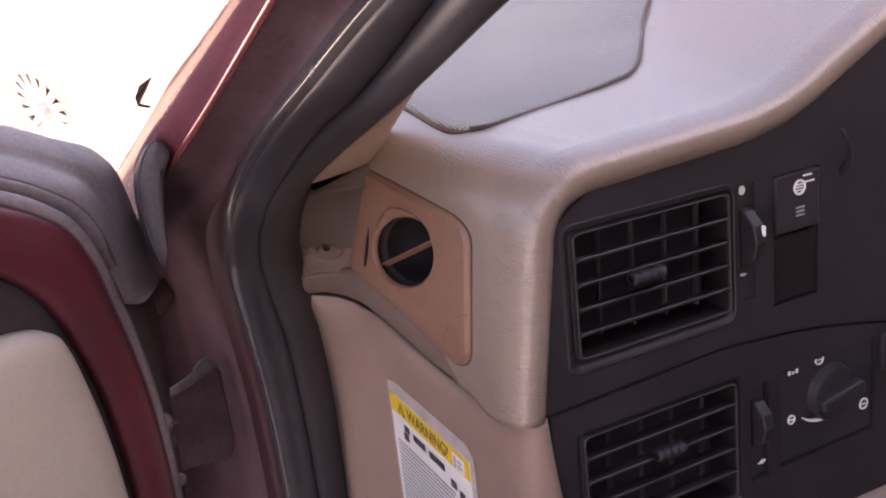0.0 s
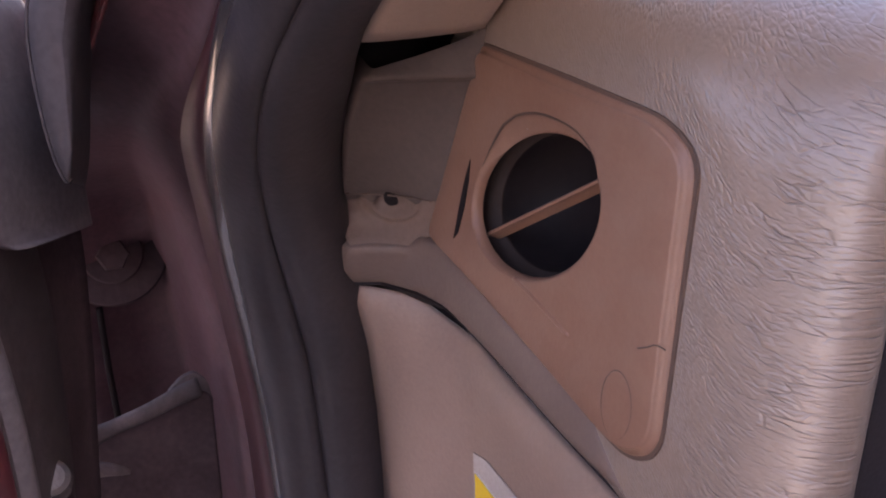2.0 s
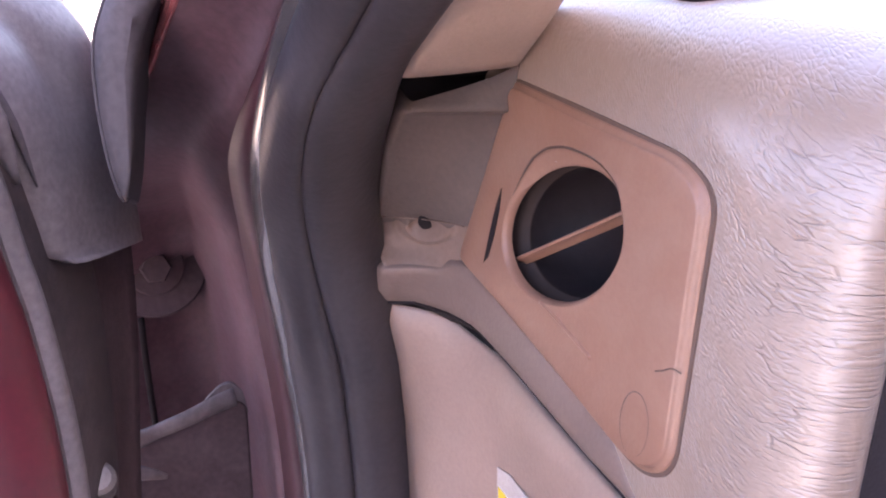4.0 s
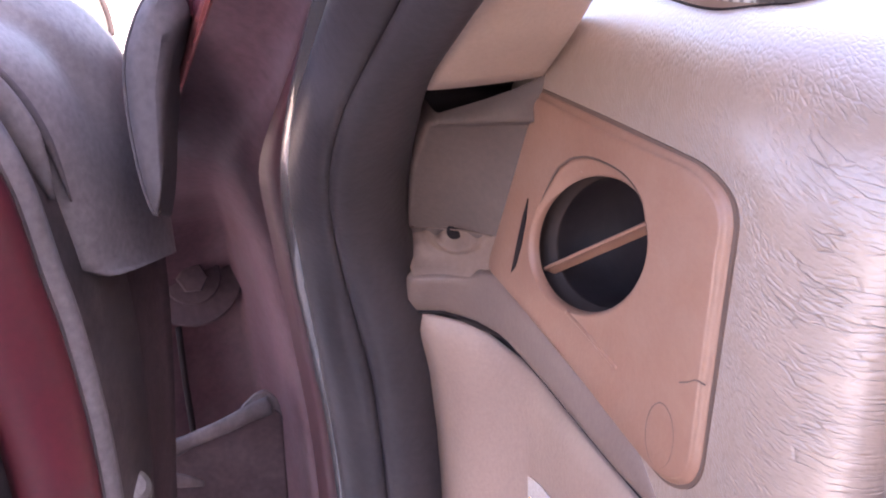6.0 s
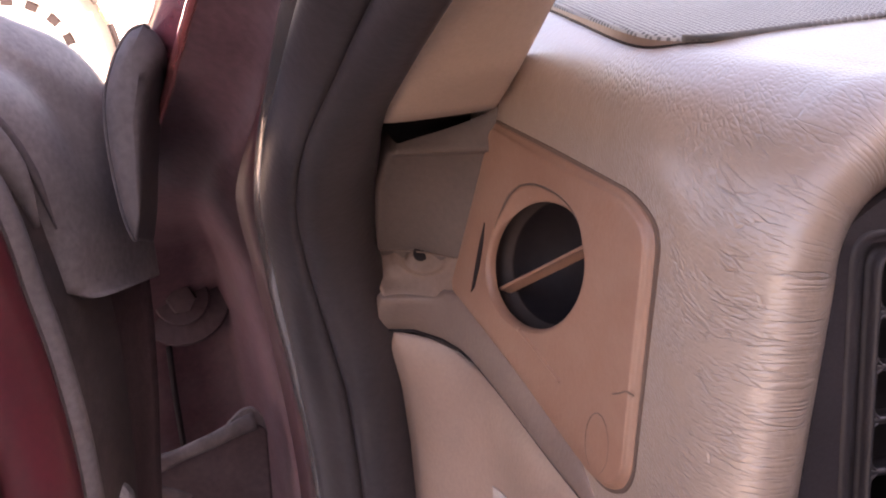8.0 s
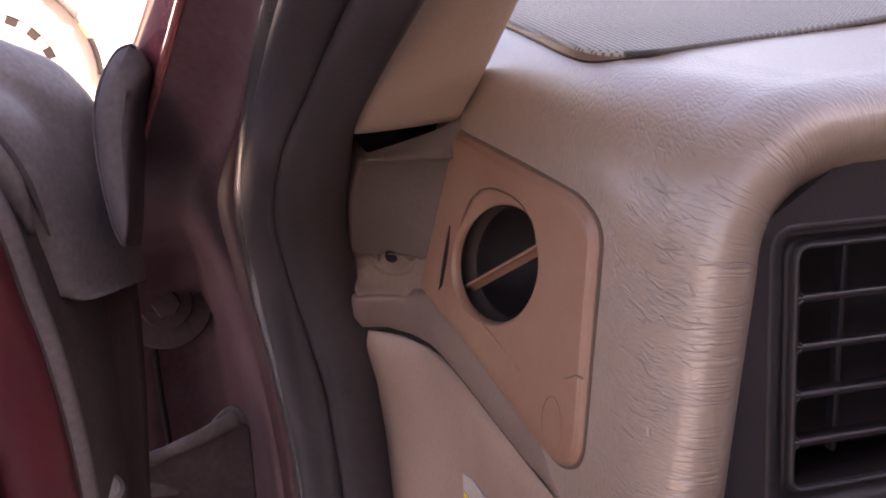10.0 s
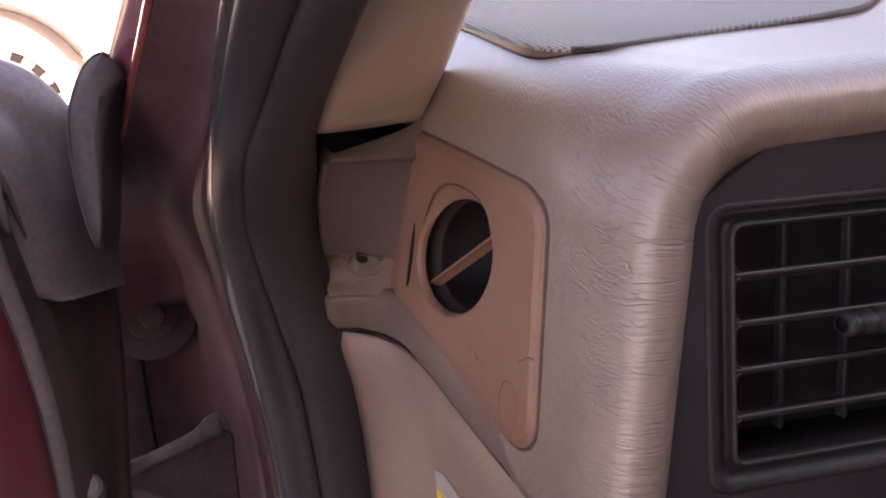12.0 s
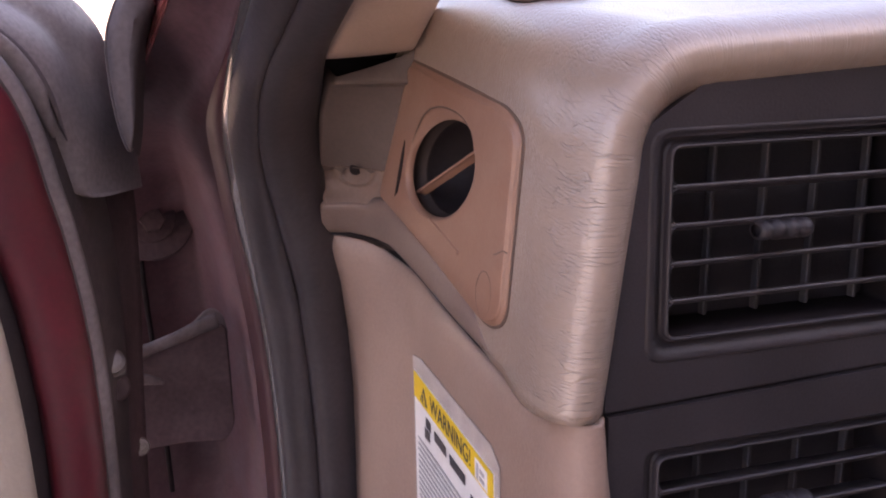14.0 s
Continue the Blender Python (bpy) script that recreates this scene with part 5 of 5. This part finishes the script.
for i in range(M):
    a = ri[i]
    lining.append([door_at(a[0] - 0.006, 0.070, a[1] + 0.004), door_at(a[0] + 0.012, 0.0740, a[1] - 0.008), door_at(max(a[0] + 0.02, lerp(a[0], 0.95, 0.5)), 0.0745, min(a[1], 1.16)), door_at(0.96, 0.0745, min(a[1] - 0.02, 1.0))])
part("black_lining", sheet(lining, 0.003), CHARCOAL, door, "dark upper door lining")
TRIM = [(0.118, 0.45), (0.099, 0.80), (0.097, 0.95), (0.0985, 1.035), (0.1035, 1.098), (0.110, 1.136), (0.1165, 1.165), (0.1235, 1.1765), (0.138, 1.1835), (0.165, 1.1865), (0.25, 1.19), (0.5, 1.20), (0.95, 1.20)]
tr = curve2(TRIM)
rows = []
for s, z in tr:
    tgt = Vector((max(s, 0.45), min(z, 0.95)))
    row = []
    for f, n in ((0.0, 0.074), (0.0, 0.084), (0.006, 0.0905), (0.02, 0.0945), (0.06, 0.0975), (0.3, 0.099), (0.7, 0.099), (1.0, 0.098)):
        q = Vector((s, z)).lerp(tgt, f)
        row.append(door_at(q.x, n, q.y))
    rows.append(row)
part("inner_trim", sheet(rows, 0.003), DOOR_TRIM, door, "cream moulded inner door trim", smooth=True)
# channel lip and clip on the sill of the window opening
path = [door_at(lerp(wo[i][0], ro[i][0], 0.80), 0.062, lerp(wo[i][1], ro[i][1], 0.80)) for i in range(36, M)]
part("channel_lip", tube(path, [0.0065 * min(1.0, 0.2 + k / 6) for k in range(len(path))], 12, flat=0.6, across=Vector((0.7, -0.3, 0.6))), GREY_RUBBER, door, "grey window channel lip", smooth=True)
groove = [door_at(lerp(wo[i][0], ro[i][0], 0.70), 0.056, lerp(wo[i][1], ro[i][1], 0.70)) for i in range(34, M)]
part("channel_groove", tube(groove, [0.0022 * min(1.0, 0.2 + k / 6) for k in range(len(groove))], 8, across=Vector((0.7, -0.3, 0.6))), LEAF, door, "dark groove of the window channel", smooth=True)

# ---- plain unseen shell added to close the cabin against light ----
LEVEL = Matrix.Identity(4)
cabin = thing("cabin_shell", (0.7, 0.0, 0.0), "plain grey cabin shell added unseen behind and above the view to block light", "car interior", kind="structure", frame_of=LEVEL)
part("roof", slab([(-0.03, -0.08, 1.72), (1.45, -0.08, 1.72), (1.45, -0.85, 1.84), (-0.03, -0.85, 1.84)], (0, 0, 0.05)), LINING, cabin)
part("far_side", slab([(1.45, 0.87, 0.0), (1.45, -0.85, 0.0), (1.45, -0.85, 1.84), (1.45, -0.08, 1.72), (1.45, 0.40, 1.45), (1.45, 0.87, 1.20)], (0.03, 0, 0)), LINING, cabin)
# Added wall that keeps light from behind off the fascia.
part("rear_blocker", slab([(-0.08, -0.85, 0.0), (1.45, -0.85, 0.0), (1.45, -0.85, 1.84), (-0.05, -0.85, 1.84)], (0, -0.03, 0)), REAR_GREY, cabin)
part("floor_pan", slab([(-0.08, 0.87, 0.03), (1.45, 0.87, 0.03), (1.45, -0.85, 0.03), (-0.08, -0.85, 0.03)], (0, 0, 0.25)), CHARCOAL, cabin)
part("bulkhead", slab([(-0.08, 0.87, 0.0), (1.45, 0.87, 0.0), (1.45, 0.87, 1.20), (-0.05, 0.87, 1.20)], (0, 0.02, 0)), CHARCOAL, cabin)

fender = thing("front_fender", (-0.33, 0.9, 0.5), "maroon front fender beside the door gap", "car body", kind="structure")
rows = []
for k in range(16):
    y = 0.42 + 0.09 * k
    top = 1.165 - 0.035 * (k / 15)
    rows.append([(-0.10, y, top - 0.03), (-0.25, y, top - 0.002), (-0.285, y, top - 0.01), (-0.310, y, top - 0.05), (-0.325, y, top - 0.14), (-0.330, y, top - 0.3), (-0.330, y, 0.215 * y - 0.02)])
part("skin", sheet(rows, 0.003), RED, fender, smooth=True)

# ---- outside ----
bm = bmesh.new()
n = 40
span = [(-1 if k < n / 2 else 1) * (abs(k - n / 2) / (n / 2)) ** 3 * 600 for k in range(n + 1)]
vs = [[bm.verts.new((x, y, 0.012 * noise.noise(Vector((x * 0.6, y * 0.6, 0))) if abs(x) + abs(y) < 40 else 0)) for y in span] for x in span]
for i in range(n):
    for j in range(n):
        bm.faces.new((vs[i][j], vs[i + 1][j], vs[i + 1][j + 1], vs[i][j + 1]))
me = bpy.data.meshes.new("ground")
bm.to_mesh(me)
bm.free()
me.materials.append(GROUND)
ground = tagged(new("ground", me), "pale sunlit concrete yard", "ground", kind="structure")


# unseen wall added to block light; it closes the yard behind the car
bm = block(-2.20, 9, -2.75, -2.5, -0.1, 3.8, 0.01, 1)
me = bpy.data.meshes.new("light_block_wall")
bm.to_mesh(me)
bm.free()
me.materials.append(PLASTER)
tagged(new("light_block_wall", me), "plain plaster wall added unseen behind the car to block light", "wall", kind="structure")


def road_wheel(center, radius, width, axis, spokes, label, parent, tyre_mat, slots=False):
    """A tyre with a many-spoked or slotted rim, whose outer face looks along the axis."""
    m = Matrix.Translation(center) @ Vector(axis).to_track_quat("-X", "Z").to_matrix().to_4x4()
    prof = [(0.66, -0.5), (0.80, -0.52), (0.93, -0.46), (0.99, -0.30), (1.0, 0.0), (0.99, 0.30), (0.93, 0.46), (0.80, 0.52), (0.66, 0.5)]
    n = 48
    rows = [[m @ Vector((w * width, r * radius * math.cos(2 * math.pi * k / n), r * radius * math.sin(2 * math.pi * k / n))) for k in range(n)] for r, w in prof]
    wheel = part("wheel", sheet(rows + [rows[0]], closed=True), tyre_mat, parent, label, smooth=True)
    rimp = [(0.66, 0.5), (0.62, 0.46), (0.62, 0.3), (0.60, -0.4), (0.66, -0.5)]
    rows = [[m @ Vector((-w * width, r * radius * math.cos(2 * math.pi * k / n), r * radius * math.sin(2 * math.pi * k / n))) for k in range(n)] for r, w in rimp]
    part("rim", sheet(rows, 0.004, closed=True), ALLOY, wheel, smooth=True)
    for k in range(spokes):
        turn = m @ Matrix.Rotation(2 * math.pi * (k + 0.25) / spokes, 4, "X")
        if slots:
            b = block(-0.43 * width, -0.30 * width, -0.053 * radius, 0.053 * radius, 0.535 * radius, 0.625 * radius, 0.003, 1)
            bmesh.ops.transform(b, verts=b.verts, matrix=turn)
            part("slot", b, BLACK, wheel)
        else:
            b = block(-0.47 * width, -0.36 * width, -0.016, 0.016, 0.10 * radius, 0.63 * radius, 0.004, 1)
            bmesh.ops.transform(b, verts=b.verts, matrix=turn)
            part("spoke", b, ALLOY, wheel)
    b = bmesh.new()
    bmesh.ops.create_cone(b, cap_ends=True, segments=24, radius1=0.16 * radius, radius2=0.13 * radius, depth=0.05)
    bmesh.ops.transform(b, verts=b.verts, matrix=m @ Matrix.Translation((-0.45 * width, 0, 0)) @ Matrix.Rotation(radians(-90), 4, "Y"))
    part("hub_cap", b, ALLOY, wheel)
    b = bmesh.new()
    size = 0.70 if slots else 0.6
    bmesh.ops.create_cone(b, cap_ends=True, segments=40, radius1=size * radius, radius2=size * radius, depth=0.02)
    bmesh.ops.transform(b, verts=b.verts, matrix=m @ Matrix.Translation(((-0.36 if slots else -0.1) * width, 0, 0)) @ Matrix.Rotation(radians(90), 4, "Y"))
    part("wheel_disc" if slots else "brake_disc", b, ALLOY if slots else TAN, wheel)
    return wheel


# a pickup parked across the yard, and a loose wheel that leans on the ground
truck = thing("parked_pickup", (-1.6, 4.6, 0.0), "white pickup parked across the yard in bright sun", "car", frame_of=LEVEL)
hub = Vector((-0.865, 4.20, 0.437))
REACH = 0.425


def round_arch(r, a0, a1, count=25):
    return [(hub.x + r * math.cos(lerp(a0, a1, k / (count - 1))), hub.z + r * math.sin(lerp(a0, a1, k / (count - 1)))) for k in range(count)]


face_y = hub.y - 0.10
side = [(-4.6, 0.36), (hub.x - REACH, 0.36)] + round_arch(REACH, math.pi, 0.0) + [(hub.x + REACH, 0.36), (-0.30, 0.38), (-0.24, 0.62), (-0.30, 0.98), (-4.6, 1.02)]
part("body_side", slab([(x, face_y, z) for x, z in side], (0, 1.6, 0)), WHITE_PAINT, truck, "white body side")
part("wheel_house", sheet([[(x, face_y + d, z) for x, z in round_arch(REACH + 0.002, math.pi, 0.0)] for d in (0.004, 0.7)]), BLACK, truck, "dark wheel housing")
# A dark arc stands for the shaded gap between body and tyre.
part("arch_shade_arc", tube([(x, face_y - 0.004, z) for x, z in round_arch(REACH, math.pi, 0.56)], 0.0145, 10, across=Vector((0, 1, 0))), ARCH_SHADE, truck, "grey arc standing for the shaded gap of the wheel arch", smooth=True)
part("side_marker", tube([(x, face_y - 0.004, z) for x, z in round_arch(REACH, 0.50, 0.36, 7)], 0.0135, 10, across=Vector((0, 1, 0))), AMBER, truck, "amber side marker", smooth=True)
part("lower_flare", tube([(x, face_y - 0.004, z) for x, z in round_arch(REACH, 0.34, 0.0, 9)], 0.0125, 10, across=Vector((0, 1, 0))), BLACK, truck, "dark lower arch edge", smooth=True)
cab = [(-1.75, 1.0), (-2.05, 1.60), (-3.4, 1.62), (-3.9, 1.0)]
part("cab", slab([(x, face_y + 0.1, z) for x, z in cab], (0, 1.35, 0)), WHITE_PAINT, truck)
road_wheel(hub + Vector((0, 0.03, -0.012)), 0.425, 0.22, (0.10, -0.99, 0.0), 17, "pale tyre on a slotted steel rim", truck, PALE, slots=True)
loose = thing("loose_wheel", (0.034, 3.606, 0.0), "pale many-spoked wheel leaning on the yard", "wheel", frame_of=LEVEL)
road_wheel(Vector((0.034, 3.606, 0.258)), 0.25, 0.12, (-0.884, -0.432, -0.204), 16, "tyre paled for the glare, on a spoked rim", loose, PALE)
